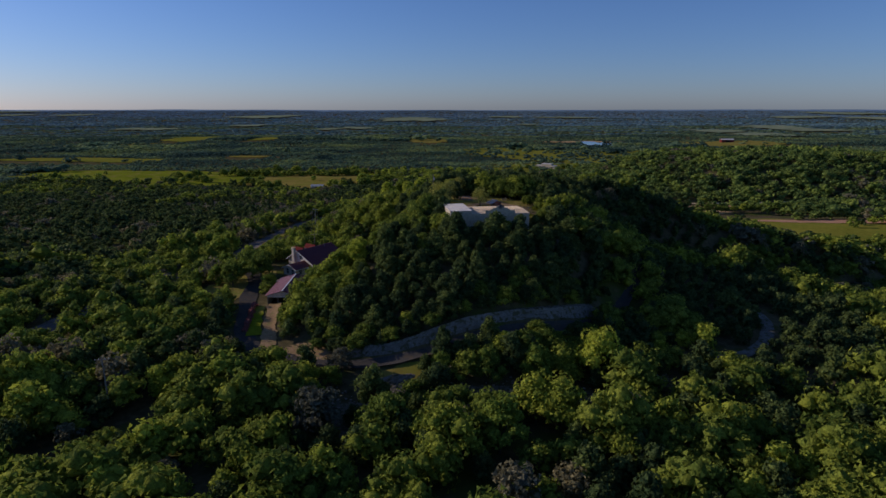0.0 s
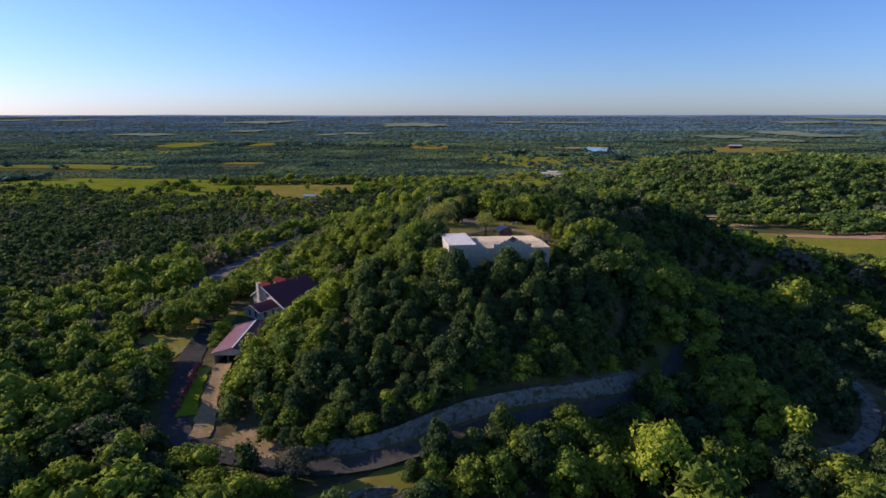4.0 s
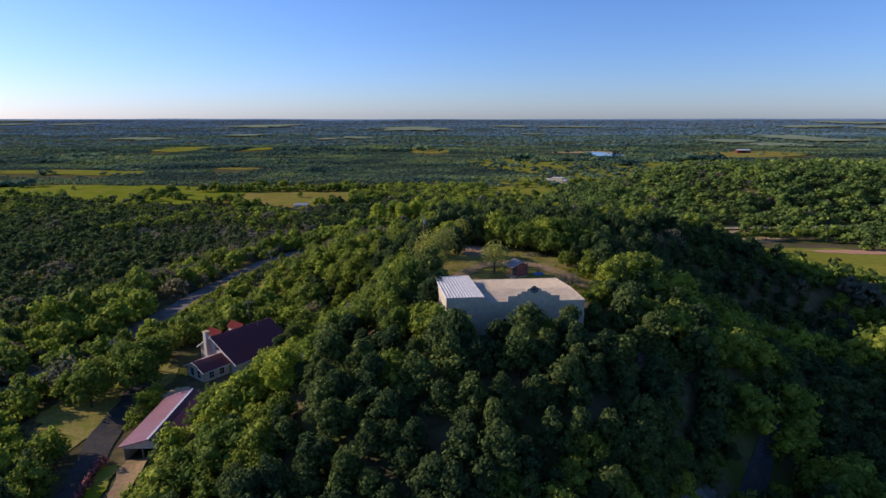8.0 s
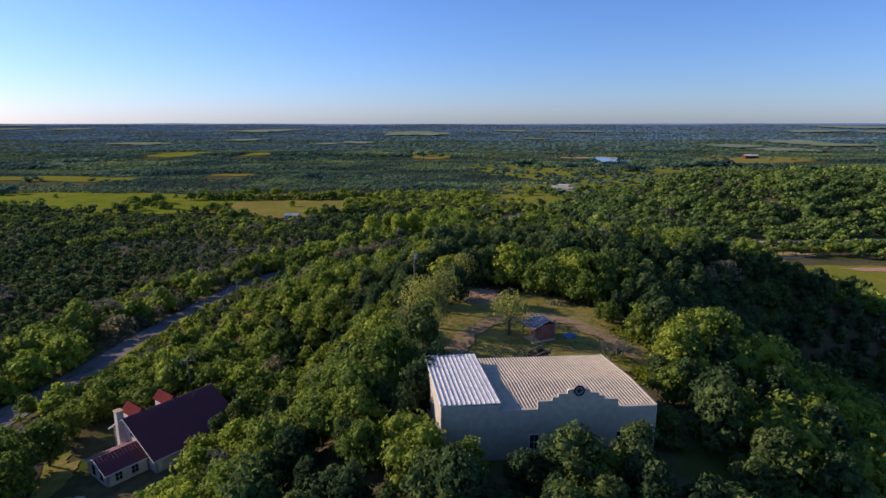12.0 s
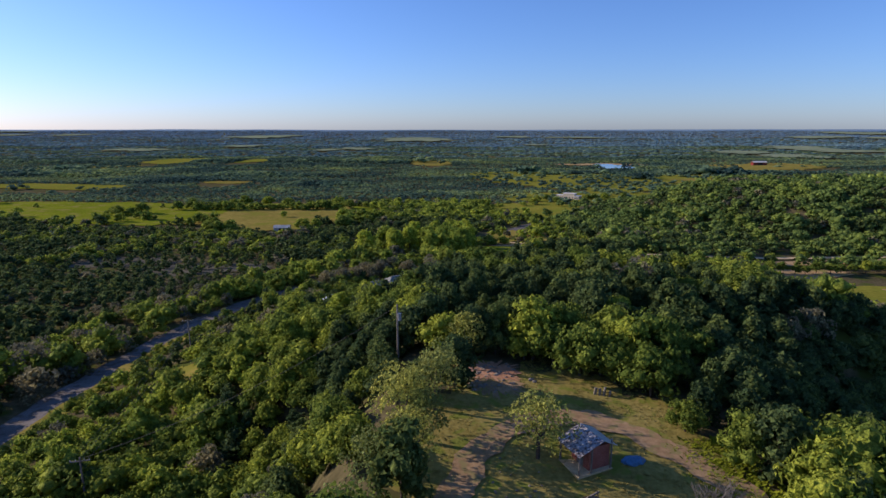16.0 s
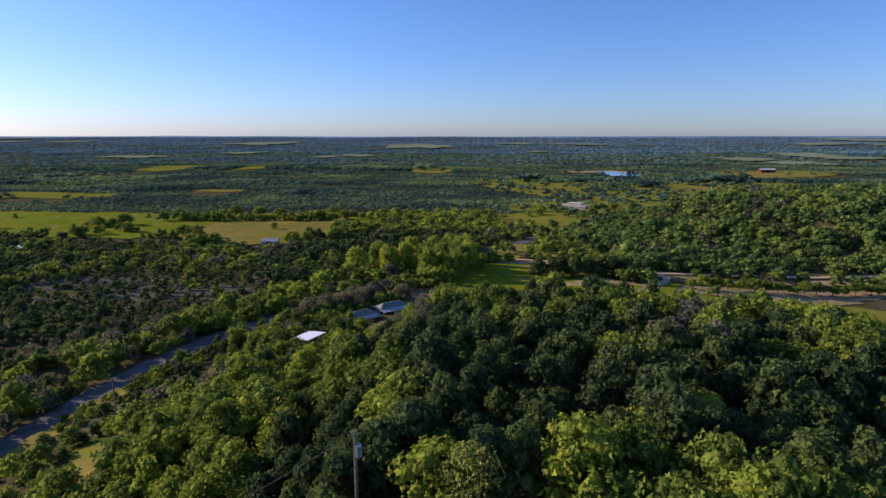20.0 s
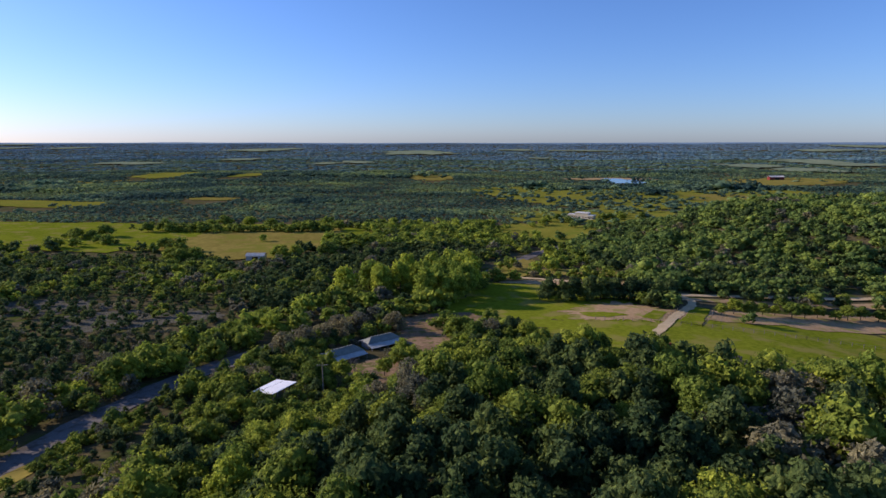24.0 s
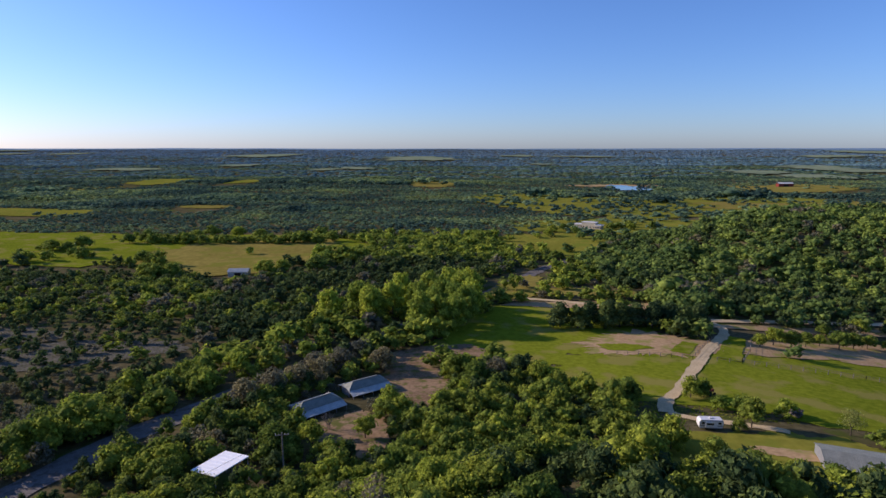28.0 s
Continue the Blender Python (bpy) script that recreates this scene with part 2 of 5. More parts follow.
def box(x0, x1, y0, y1, z0, z1, bevel=0.0, bm=None):
    bm = bm or bmesh.new()
    v = [bm.verts.new(p) for p in ((x0, y0, z0), (x1, y0, z0), (x1, y1, z0), (x0, y1, z0), (x0, y0, z1), (x1, y0, z1), (x1, y1, z1), (x0, y1, z1))]
    for f in ((3, 2, 1, 0), (4, 5, 6, 7), (0, 1, 5, 4), (1, 2, 6, 5), (2, 3, 7, 6), (3, 0, 4, 7)):
        bm.faces.new([v[i] for i in f])
    if bevel:
        bmesh.ops.bevel(bm, geom=bm.edges[:], offset=bevel, segments=1, affect="EDGES")
    return bm


def prism(outline, y0, y1, bm=None):
    """An upright outline of x, z pushed from y0 to y1."""
    bm = bm or bmesh.new()
    a = [bm.verts.new((x, y0, z)) for x, z in outline]
    b = [bm.verts.new((x, y1, z)) for x, z in outline]
    n = len(a)
    bm.faces.new(a)
    bm.faces.new(b[::-1])
    for i in range(n):
        bm.faces.new((a[i], b[i], b[(i + 1) % n], a[(i + 1) % n]))
    bmesh.ops.recalc_face_normals(bm, faces=bm.faces[:])
    return bm


def rod(p, q, r0, r1=None, seg=6, bm=None):
    bm = bm or bmesh.new()
    r1 = r0 if r1 is None else r1
    p, q = Vector(p), Vector(q)
    turn = (q - p).to_track_quat("Z", "Y").to_matrix()
    rings = [[bm.verts.new(c + turn @ Vector((r * math.cos(6.2832 * i / seg), r * math.sin(6.2832 * i / seg), 0))) for i in range(seg)]
             for c, r in ((p, r0), (q, r1))]
    for i in range(seg):
        bm.faces.new((rings[0][i], rings[0][(i + 1) % seg], rings[1][(i + 1) % seg], rings[1][i]))
    bm.faces.new(rings[0][::-1])
    bm.faces.new(rings[1])
    return bm


def slab(p0, p1, p2, p3, thick, bm=None):
    """A roof sheet between four corners: eave start, eave end, top end, top start."""
    bm = bm or bmesh.new()
    p0, p1, p2, p3 = (Vector(p) for p in (p0, p1, p2, p3))
    up = (p1 - p0).cross(p3 - p0).normalized()
    lo = [bm.verts.new(p - up * thick) for p in (p0, p1, p2, p3)]
    hi = [bm.verts.new(p) for p in (p0, p1, p2, p3)]
    bm.faces.new(lo[::-1])
    bm.faces.new(hi)
    for i in range(4):
        bm.faces.new((lo[i], lo[(i + 1) % 4], hi[(i + 1) % 4], hi[i]))
    return bm


def sheet(name, c, thick, mat, parent, gap=0.6, label=""):
    """A metal roof sheet with its standing seams as parts."""
    r = part(name, slab(*c, thick), mat, parent, label)
    p = [Vector(v) for v in c]
    n = max(2, int((p[1] - p[0]).length / gap))
    for i in range(n + 1):
        a, b = p[0].lerp(p[1], i / n), p[3].lerp(p[2], i / n)
        part("seam", rod(a + Vector((0, 0, 0.015)), b + Vector((0, 0, 0.015)), 0.03, 0.03, 4), mat, r)
    return r


# ---- ground: one sheet to the horizon ----
def spread(lo, hi, step, far0, far1, grow):
    mid = list(np.arange(lo, hi + 0.1, step))
    out, s, v = [], step, hi
    while v < far1:
        s = min(s * grow, 90)
        v += s
        out.append(min(v, far1))
    back, s, v = [], step, lo
    while v > far0:
        s = min(s * grow, 160)
        v -= s
        back.append(max(v, far0))
    return np.array(back[::-1] + mid + out)


gx = spread(-110, 130, 2.4, -4700, 4700, 1.07)
gy = spread(-100, 280, 2.4, -1500, 4900, 1.05)
GX, GY = np.meshgrid(gx, gy)
GZ = land(GX, GY)
ids = np.arange(GX.size).reshape(GX.shape)
quads = np.stack([ids[:-1, :-1], ids[:-1, 1:], ids[1:, 1:], ids[1:, :-1]], -1).reshape(-1, 4)
ground = new("ground", mesh_np("ground", np.stack([GX, GY, GZ], -1).reshape(-1, 3), quads, [M_GROUND], smooth_faces=True))
tagged(ground, "brown leaf litter and dry grass under the trees", "ground", kind="structure")

OPEN = []          # places where trees stand thin: centre, radii, turn, share of trees that stay


def oval(x, y, cx, cy, rx, ry, turn):
    c, s = math.cos(radians(turn)), math.sin(radians(turn))
    u, v = ((x - cx) * c + (y - cy) * s) / rx, (-(x - cx) * s + (y - cy) * c) / ry
    return np.hypot(u, v), np.arctan2(v, u)


def edge(a, seed):
    return (1 + 0.13 * np.sin(2 * a + seed) + 0.10 * np.sin(3 * a + 2.3 * seed) + 0.07 * np.sin(5 * a + 3.1 * seed) + 0.05 * np.sin(9 * a + seed * 1.7)
            + 0.04 * np.sin(14 * a + 2.9 * seed) + 0.03 * np.sin(23 * a + seed))


def patch(name, label, mat, cx, cy, rx, ry, turn=0, lift=0.08, keep=0.02, seed=None, rings=8, segs=150, fray=0.03):
    """A field or clearing that lies on the ground with an uneven edge."""
    seed = (cx * 0.37 + cy * 0.11) % 6.28 if seed is None else seed
    a = np.linspace(0, 2 * np.pi, segs, endpoint=False)
    r = edge(a, seed) + fray * np.random.default_rng(int(abs(cx * 7 + cy * 3))).normal(size=segs)
    c, s = math.cos(radians(turn)), math.sin(radians(turn))
    vs, faces = [(cx, cy)], []
    for k in range(1, rings + 1):
        u, v = r * np.cos(a) * rx * k / rings, r * np.sin(a) * ry * k / rings
        if cy > 650:      # fenced fields keep their corners
            q = (np.abs(np.cos(a)) ** 3.2 + np.abs(np.sin(a)) ** 3.2) ** (-1 / 3.2)
            u, v = u * q, v * q
        vs += list(zip(cx + u * c - v * s, cy + u * s + v * c))
    vs = np.array(vs)
    z = land(vs[:, 0], vs[:, 1]) + lift
    f = [(0, 1 + i, 1 + (i + 1) % segs) for i in range(segs)]
    for k in range(1, rings):
        p, q = 1 + (k - 1) * segs, 1 + k * segs
        for i in range(segs):
            j = (i + 1) % segs
            f += [(p + i, q + i, q + j), (p + i, q + j, p + j)]
    ob = new(name, mesh_np(name, np.column_stack([vs, z]), f, [mat], smooth_faces=True))
    OPEN.append((cx, cy, rx, ry, turn, seed, keep))
    if cy > 650:
        OPEN.append((cx, cy - 30, rx, ry + 30, turn, seed, keep))
    return tagged(ob, label, kind="structure")


LANES = []
YARD_LANE = 5      # the hilltop track in the list of lanes


def lane(name, label, mat, pts, width, lift=0.12, clear=None, step=2.0, ragged=0.0):
    """A road or track along a line of points."""
    p = np.array(pts, float)
    d = np.r_[0, np.cumsum(np.hypot(*np.diff(p, axis=0).T))]
    n = max(4, int(d[-1] / step))
    t = np.linspace(0, d[-1], n)
    # a smooth line through the points
    x, y = np.interp(t, d, p[:, 0]), np.interp(t, d, p[:, 1])
    w = max(3, int(9 / step)) | 1
    pad = w // 2
    ker = np.ones(w) / w
    xs, ys = (np.convolve(np.pad(v, pad, mode="edge"), ker, "valid") for v in (x, y))
    tx, ty = np.gradient(xs), np.gradient(ys)
    L = np.hypot(tx, ty)
    nx, ny = -ty / L, tx / L
    rows = 5
    off = np.linspace(-0.5, 0.5, rows) * width
    wob = 1 + 0.08 * np.sin(t * 0.31) + 0.05 * np.sin(t * 0.83 + 1)
    rr = np.random.default_rng(len(pts) + int(width * 10))
    side = [1 + ragged * np.convolve(rr.uniform(-1.6, 1.6, n + 2), np.ones(3) / 3, "valid") for k in range(2)]
    V = np.stack([np.stack([xs + nx * o * wob * side[o > 0], ys + ny * o * wob * side[o > 0]], -1) for o in off], 1)
    Z = land(V[..., 0], V[..., 1])
    Z = np.maximum(Z, np.median(Z, axis=1, keepdims=True)) * 0.5 + np.median(Z, axis=1, keepdims=True) * 0.5
    Z = np.maximum(Z, land(V[..., 0], V[..., 1])) + lift
    ids = np.arange(n * rows).reshape(n, rows)
    q = np.stack([ids[:-1, :-1], ids[:-1, 1:], ids[1:, 1:], ids[1:, :-1]], -1).reshape(-1, 4)
    ob = new(name, mesh_np(name, np.concatenate([V, Z[..., None]], -1).reshape(-1, 3), q[:, ::-1], [mat], smooth_faces=True))
    LANES.append((np.column_stack([xs, ys]), (clear or width / 2 + 1.5)))
    return tagged(ob, label, kind="structure")


# fields, yards and bare places
patch("field", "broad green pasture with mown stripes", M_GREEN, -275, 495, 210, 76, 2, 0.5, 0.004)
patch("field", "dry tan hay field edged by woods", M_DRY, -140, 462, 72, 66, 20, 0.7, 0.004)
patch("field", "yellow-green strip of pasture between woods", M_GRASS, -560, 758, 120, 46, 0, 0.7, 0.01)
patch("field", "narrow dry strip between woods", M_DRY, -322, 822, 34, 20, 0, 0.8, 0.0)
patch("bare_ground", "pale bare hillside with scattered brush", M_DRY, -760, 1120, 120, 62, 0, 1.0, 0.3)
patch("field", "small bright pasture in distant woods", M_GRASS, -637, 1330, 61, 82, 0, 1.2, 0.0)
patch("field", "small bright pasture in distant woods", M_GRASS, -447, 1330, 38, 52, 0, 1.2, 0.0)
patch("field", "open yellow pasture with a few trees", M_DRY, -36, 1290, 46, 90, 0, 1.0, 0.03)
patch("field", "open yellow pasture dotted with oaks", M_GRASS, 300, 850, 235, 120, 8, 0.8, 0.17)
patch("field", "open yellow pasture dotted with oaks", M_GRASS, 118, 955, 90, 80, 0, 0.9, 0.10)
patch("field", "yellow pasture among scattered oaks", M_GRASS, 450, 925, 170, 60, 0, 0.95, 0.10)
patch("field", "green lawn beside the farm track", M_GRASS, 246, 650, 60, 34, 0, 0.6, 0.04)
patch("field", "dry pasture by the long white barn", M_DRY, 655, 1170, 105, 90, 0, 1.1, 0.03)
patch("field", "dry pasture on the flat crest", M_DRY, 560, 860, 210, 60, 0, 1.1, 0.05)
patch("field", "lawn and pasture round the white farmhouse", M_GRASS, 165, 632, 105, 62, 10, 0.5, 0.10)
patch("bare_ground", "pale bare ground by the road bend", M_DRY, 42, 345, 13, 34, -28, 0.3, 0.05)
patch("bare_ground", "pale tan shoulder beside the road", M_SOIL, 67, 305, 30, 8, 0, 0.3, 0.05)
patch("bare_ground", "pale tan dirt behind the dark oak row", M_DRY, 74, 334, 26, 11, -8, 0.35, 0.05, fray=0.06)
patch("field", "roadside pasture with scattered oaks", M_GRASS, 88, 520, 42, 70, -20, 0.4, 0.06)
patch("field", "green valley pasture below the hill", M_GREEN, 120, 212, 98, 30, -6, 0.14, 0.003)
patch("field", "green valley pasture reaching east", M_GRASS, 225, 190, 90, 42, -10, 0.2, 0.01)
patch("field", "rough grass round the travel trailer", M_GRASS, 72, 166, 26, 14, 0, 0.12, 0.0)
patch("bare_ground", "bare tan dirt beside the big barn", M_SOIL, 76, 168, 7, 2.6, -12, 0.2, 0.0)
patch("field", "shaded green meadow by the creek trees", M_GREEN, 40, 265, 42, 38, 0, 0.14, 0.0)
patch("bare_ground", "bare pinkish soil beside the meadow", M_SOIL, 74, 247, 26, 12, 8, 0.22, 0.02, fray=0.1)
patch("grass", "green grass islands in the bare soil", M_GREEN, 64, 243, 8, 4, -10, 0.3, 0.0)
patch("bare_ground", "bare pinkish soil under a row of oaks", M_SOIL, 152, 256, 62, 12, 14, 0.3, 0.03, fray=0.03)
patch("bare_ground", "long bare bank below the eastern woods", M_SOIL, 190, 284, 100, 4, 6, 0.35, 0.12)
patch("bare_ground", "orange dirt scar in the pasture", M_RED, 262, 226, 44, 10, -4, 0.35, 0.0)
patch("bare_ground", "bare brown barnyard soil", M_BARNYARD, -3, 212, 9, 24, 8, 0.14, 0.03)
patch("bare_ground", "bare shaded dirt toward the creek trees", M_BARNYARD, 2, 236, 16, 9, 20, 0.18, 0.02)
patch("bare_ground", "bare brown yard between sheds and trees", M_BARNYARD, -13, 176, 7, 14, 10, 0.14, 0.10)
patch("bare_ground", "grey stony clearing with low brush", M_RUBBLE, -112, 236, 30, 14, 20, 0.16, 0.8)
patch("bare_ground", "grey stony clearing with low brush", M_RUBBLE, -160, 252, 30, 14, 0, 0.16, 0.8)
patch("hilltop_yard", "worn grass of the hilltop yard", M_YARD, 16, 21, 13.5, 20, -8, 0.06, 0.0)
patch("grass", "pale dry grass at the yard's end", M_YARD, 5.5, 39.5, 5.0, 4.0, 0, 0.055, 0.0)
patch("bare_ground", "rocky reddish bare spot at the yard's edge", M_RED, 10.4, 39.2, 3.2, 2.6, 0, 0.12, 0.0, fray=0.16)
patch("bare_ground", "trampled pale dirt round the bare spot", M_DIRT, 10.5, 36.5, 2.6, 4.2, 20, 0.09, 0.0, fray=0.16)
patch("bare_ground", "pale bare shoulder beside the road", M_DRY, -50.5, 85, 4.0, 7.5, 20, 0.14, 0.0, fray=0.1)
OPEN.append((-46, 79, 6, 9, 20, 0.3, 0.0))
patch("bare_ground", "bare caliche apron at the drive's corner", M_DIRT, -26, -38.4, 6, 2.8, -14, 0.10, 0.0, fray=0.1)
patch("bare_ground", "pale grey rubble below the cut bank", M_RUBBLE, 8, -55, 22, 3.6, 4, 0.14, 0.45)
patch("bare_ground", "pale stony ground below the lane", M_RUBBLE, -5, -50, 7, 3.2, 4, 0.14, 0.12)
patch("bare_ground", "dark stony wash among the lower trees", M_RUBBLE, -15, -62, 4, 7, 20, 0.14, 0.3)
patch("bare_ground", "thin dry grass beside the lane", M_DRY, -7, -48.2, 9, 1.6, 10, 0.18, 0.0)
patch("bare_ground", "dry ground under the yard trees", M_YARD, -56, 6, 9, 14, 0, 0.10, 0.12)
patch("apron", "pale concrete apron between house and garage", M_GRAVEL, -43.5, 8, 3.6, 3.2, 0, 0.14, 0.0)
OPEN.append((14.3, -1.6, 13, 10.0, 5, 0.3, 0.0))
OPEN.append((-37.5, 26.5, 8.2, 7.4, 54, 0.3, 0.0))
OPEN.append((-42.5, 13.5, 5.5, 6.0, 0, 0.3, 0.0))
OPEN += [(-24, 188, 9, 10, 0, 0.3, 0.0), (-14.5, 202, 9, 9, 0, 0.3, 0.0), (-17, 177, 8, 12, 0, 0.3, 0.04), (65, 175.5, 8, 5, 0, 0.3, 0.0), (85, 157, 12, 9, 0, 0.3, 0.0), (180, 268, 90, 11, 0, 0.3, 0.0), (190, 250, 85, 16, -4, 0.3, 0.0)]
OPEN += [(-37, 14.5, 6.2, 6.2, 0, 0.3, 0.0), (-35.5, 7, 5.5, 6, 0, 0.3, 0.0), (-36.5, -9, 4.5, 8, 0, 0.3, 0.0)]
OPEN += [(-113, 374, 16, 16, 0, 0.3, 0.0), (278, 528, 12, 16, 0, 0.3, 0.0)]
OPEN.append((-40, -3, 5.5, 11, 0, 0.3, 0.0))
OPEN += [(-46, 14.5, 7.5, 8.5, 0, 0.3, 0.0), (-48, 23, 6, 7, 0, 0.3, 0.0), (-53, 26, 5, 5, 0, 0.3, 0.2), (27.5, -9, 4.5, 6, 0, 0.3, 0.0), (-4, 20, 4.5, 14, 0, 0.3, 0.3)]
OPEN += [(-36, 153, 8, 9, 0, 0.3, 0.0), (1.5, 40, 4.5, 5, 0, 0.3, 0.0)]
OPEN.append((80, 176, 18, 14, 0, 0.3, 0.05))
OPEN += [(76, 336, 28, 15, 0, 0.3, 0.04), (46, 372, 15, 34, -27, 0.3, 0.03), (62, 410, 13, 24, -32, 0.3, 0.05), (314, 602, 15, 20, 0, 0.3, 0.0), (-190, 400, 105, 13, 0, 0.3, 0.05)]
OPEN += [(62, 160, 9, 16, -10, 0.3, 0.0), (85, 150, 13, 12, 0, 0.3, 0.0), (60, 186, 12, 10, 0, 0.3, 0.1)]

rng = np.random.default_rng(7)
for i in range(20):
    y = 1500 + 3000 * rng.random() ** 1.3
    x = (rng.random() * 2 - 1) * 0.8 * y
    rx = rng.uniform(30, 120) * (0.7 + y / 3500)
    patch("field", "distant pasture among woods, paled for haze", M_HAZEFIELD, x, y, rx, rx * rng.uniform(0.7, 1.4), rng.uniform(-15, 15),
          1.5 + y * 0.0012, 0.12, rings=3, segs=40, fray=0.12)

# roads and tracks
lane("road", "grey two-lane country road", M_ROAD,
     [(-98, -60), (-84, -10), (-75.5, 30), (-73.4, 52), (-73.8, 70), (-74.4, 90), (-74.3, 105), (-74.4, 118), (-74, 126), (-72.4, 134), (-70.2, 143), (-68, 150), (-62.5, 170), (-57, 182), (-44, 207), (-24, 245), (4, 290), (26, 330), (62, 406), (116, 486), (150, 545), (210, 640)], 7.6, 0.16, 4.4)
lane("driveway", "grey asphalt drive up to the house", M_LANE, [(-28, -42), (-36, -39), (-42, -32), (-47, -14), (-50, -4), (-52, 10), (-60, 26), (-75, 35)], 4.2, 0.16, 4.0)
lane("dirt_strip", "brown dirt strip between drive and slope", M_DIRT, [(-35, -38), (-37, -30), (-39.2, -19), (-40.6, -11)], 3.0, 0.2, 2.6, 0.6, 0.22)
lane("verge", "narrow green verge beside the drive", M_GREEN, [(-39.6, -32), (-42.3, -22), (-44.4, -12)], 3.0, 0.24, 1.5, 0.6, 0.2)
lane("cut_road", "asphalt lane below the cut bank, darkened for shade", M_LANE, [(-36, -39), (-28, -41.6), (-19, -44.2), (-10, -45.2), (-2, -44.4), (5, -43), (12, -41.6), (19, -40), (26, -37), (32, -32.6), (38, -27), (44, -20.5), (49.5, -13.5), (54, -6), (57.5, 1.5), (58, 8)], 2.7, 0.14, 1.5)
lane("dirt_track", "dusty worn track across the hilltop yard", M_DIRT, [(4.2, 7), (4.4, 13.5), (6.8, 20), (9.4, 25.2), (12.7, 27.8), (17, 29), (21.8, 28.2), (24.8, 24.8), (27.9, 21), (30.6, 16.5), (32, 11)], 3.1, 0.12, 2.4, 0.6, 0.28)
patch("bare_ground", "worn dirt behind the hall", M_DIRT, 20.5, 13.2, 4.2, 1.5, 6, 0.10, 0.0)
lane("grass_strip", "small fenced green strip beside the track", M_GREEN, [(79.5, 236), (84, 243), (89.5, 250.5)], 5.5, 0.3, 2)
lane("grass_strip", "small fenced green strip beside the track", M_GREEN, [(92.5, 231), (100, 244), (110, 262)], 7.0, 0.3, 2)
lane("dirt_track", "pale gravel track through the meadow", M_GRAVEL, [(58, 188), (60, 196), (67, 204), (76, 218), (85, 232), (97, 250), (106, 262), (111, 274), (108, 281), (97, 287), (80, 300), (56, 312), (38, 318)], 3.4, 0.32, 3.6, 0.8, 0.16)
lane("dirt_track", "pale gravel track behind the oak row", M_GRAVEL, [(106, 282), (150, 290), (230, 296), (330, 300)], 4.0, 0.4, 3.0)
lane("dirt_track", "stony track on the shaded eastern slope", M_ROCK, [(56, -40), (63, -41), (70.7, -36.3), (76.2, -29.5), (80.4, -19.6), (79, -10)], 2.6, 0.2, 2.4)
lane("driveway", "gravel drive by the travel trailer", M_GRAVEL, [(58, 190), (64, 184.5), (72, 183), (82, 178)], 2.2, 0.22, 2.2, 0.8, 0.2)
lane("dirt_track", "dark shaded lane among the lower trees", M_LANE, [(-42, -70), (-37, -62), (-32, -58)], 2.4, 0.16, 1.4)

verge = np.array([(-68.5, 44), (-68, 72), (-68.4, 95), (-68.6, 112), (-67, 130), (-62.5, 150), (-55, 172)], float)
lane("verge", "dry grass shoulder beside the road", M_DRY, [(-68.2, 54), (-68.4, 75), (-69, 95), (-69, 112), (-68.2, 130)], 4.2, 0.13, 2.0, 2.0, 0.3)
k = np.linspace(0, 1, 60)
LANES.append((np.column_stack([np.interp(k, np.linspace(0, 1, 7), verge[:, 0]), np.interp(k, np.linspace(0, 1, 7), verge[:, 1])])[:34], 6.4))
LANES.append((verge[3:], 3.0))

# limestone bank cut into the hill above the lane
def bank(line, off, height, seed):
    p = np.array(line, float)
    d = np.r_[0, np.cumsum(np.hypot(*np.diff(p, axis=0).T))]
    t = np.linspace(0, d[-1], int(d[-1] / 0.7))
    x, y = np.interp(t, d, p[:, 0]), np.interp(t, d, p[:, 1])
    x, y = (np.convolve(np.pad(v, 6, mode="edge"), np.ones(13) / 13, "valid") for v in (x, y))
    nx, ny = -np.gradient(y), np.gradient(x)
    L = np.hypot(nx, ny)
    nx, ny = nx / L, ny / L
    r = np.random.default_rng(seed)
    fade = np.minimum(1, np.minimum(t, d[-1] - t) / 9)
    rows, V = 9, []
    z0 = land(x + nx * off, y + ny * off)
    for k in range(rows):
        f = k / (rows - 1)
        o = off + 1.5 * f ** 1.3 + 0.15 * np.sin(t * 0.7 + seed) * (1 - abs(2 * f - 1)) + r.uniform(-0.13, 0.13, len(t)) * (0.2 < f < 0.95)
        z = z0 - 0.3 + height * fade * (0.88 + 0.12 * np.sin(t * 0.21 + seed)) * (math.floor(f * 4) / 4 * 0.55 + f * 0.45) + r.uniform(-0.10, 0.10, len(t))
        V.append(np.stack([x + nx * o, y + ny * o, z], -1))
    o2 = off + 2.7
    V.append(np.stack([x + nx * o2, y + ny * o2, land(x + nx * o2, y + ny * o2) - 0.2], -1))
    V = np.stack(V, 1)
    ids = np.arange(V.shape[0] * V.shape[1]).reshape(V.shape[:2])
    q = np.stack([ids[:-1, :-1], ids[1:, :-1], ids[1:, 1:], ids[:-1, 1:]], -1).reshape(-1, 4)
    LANES.append((np.column_stack([x + nx * 0.4, y + ny * 0.4]), 1.9))
    ob = new("cut_bank", mesh_np("cut_bank", V.reshape(-1, 3), q, [M_ROCK]))
    return tagged(ob, "pale layered limestone bank cut into the slope", kind="structure")


bank([(-22, -40.4), (-16, -41.9), (-10, -42.6), (-3, -42.0), (4, -40.6), (11, -39.2), (18, -37.6), (25, -34.6), (31, -30.4), (37, -25), (44, -18)], -0.7, 2.9, 2)
bank([(-16, -52), (-6, -51), (2, -50.5)], 0.5, 2.2, 5)
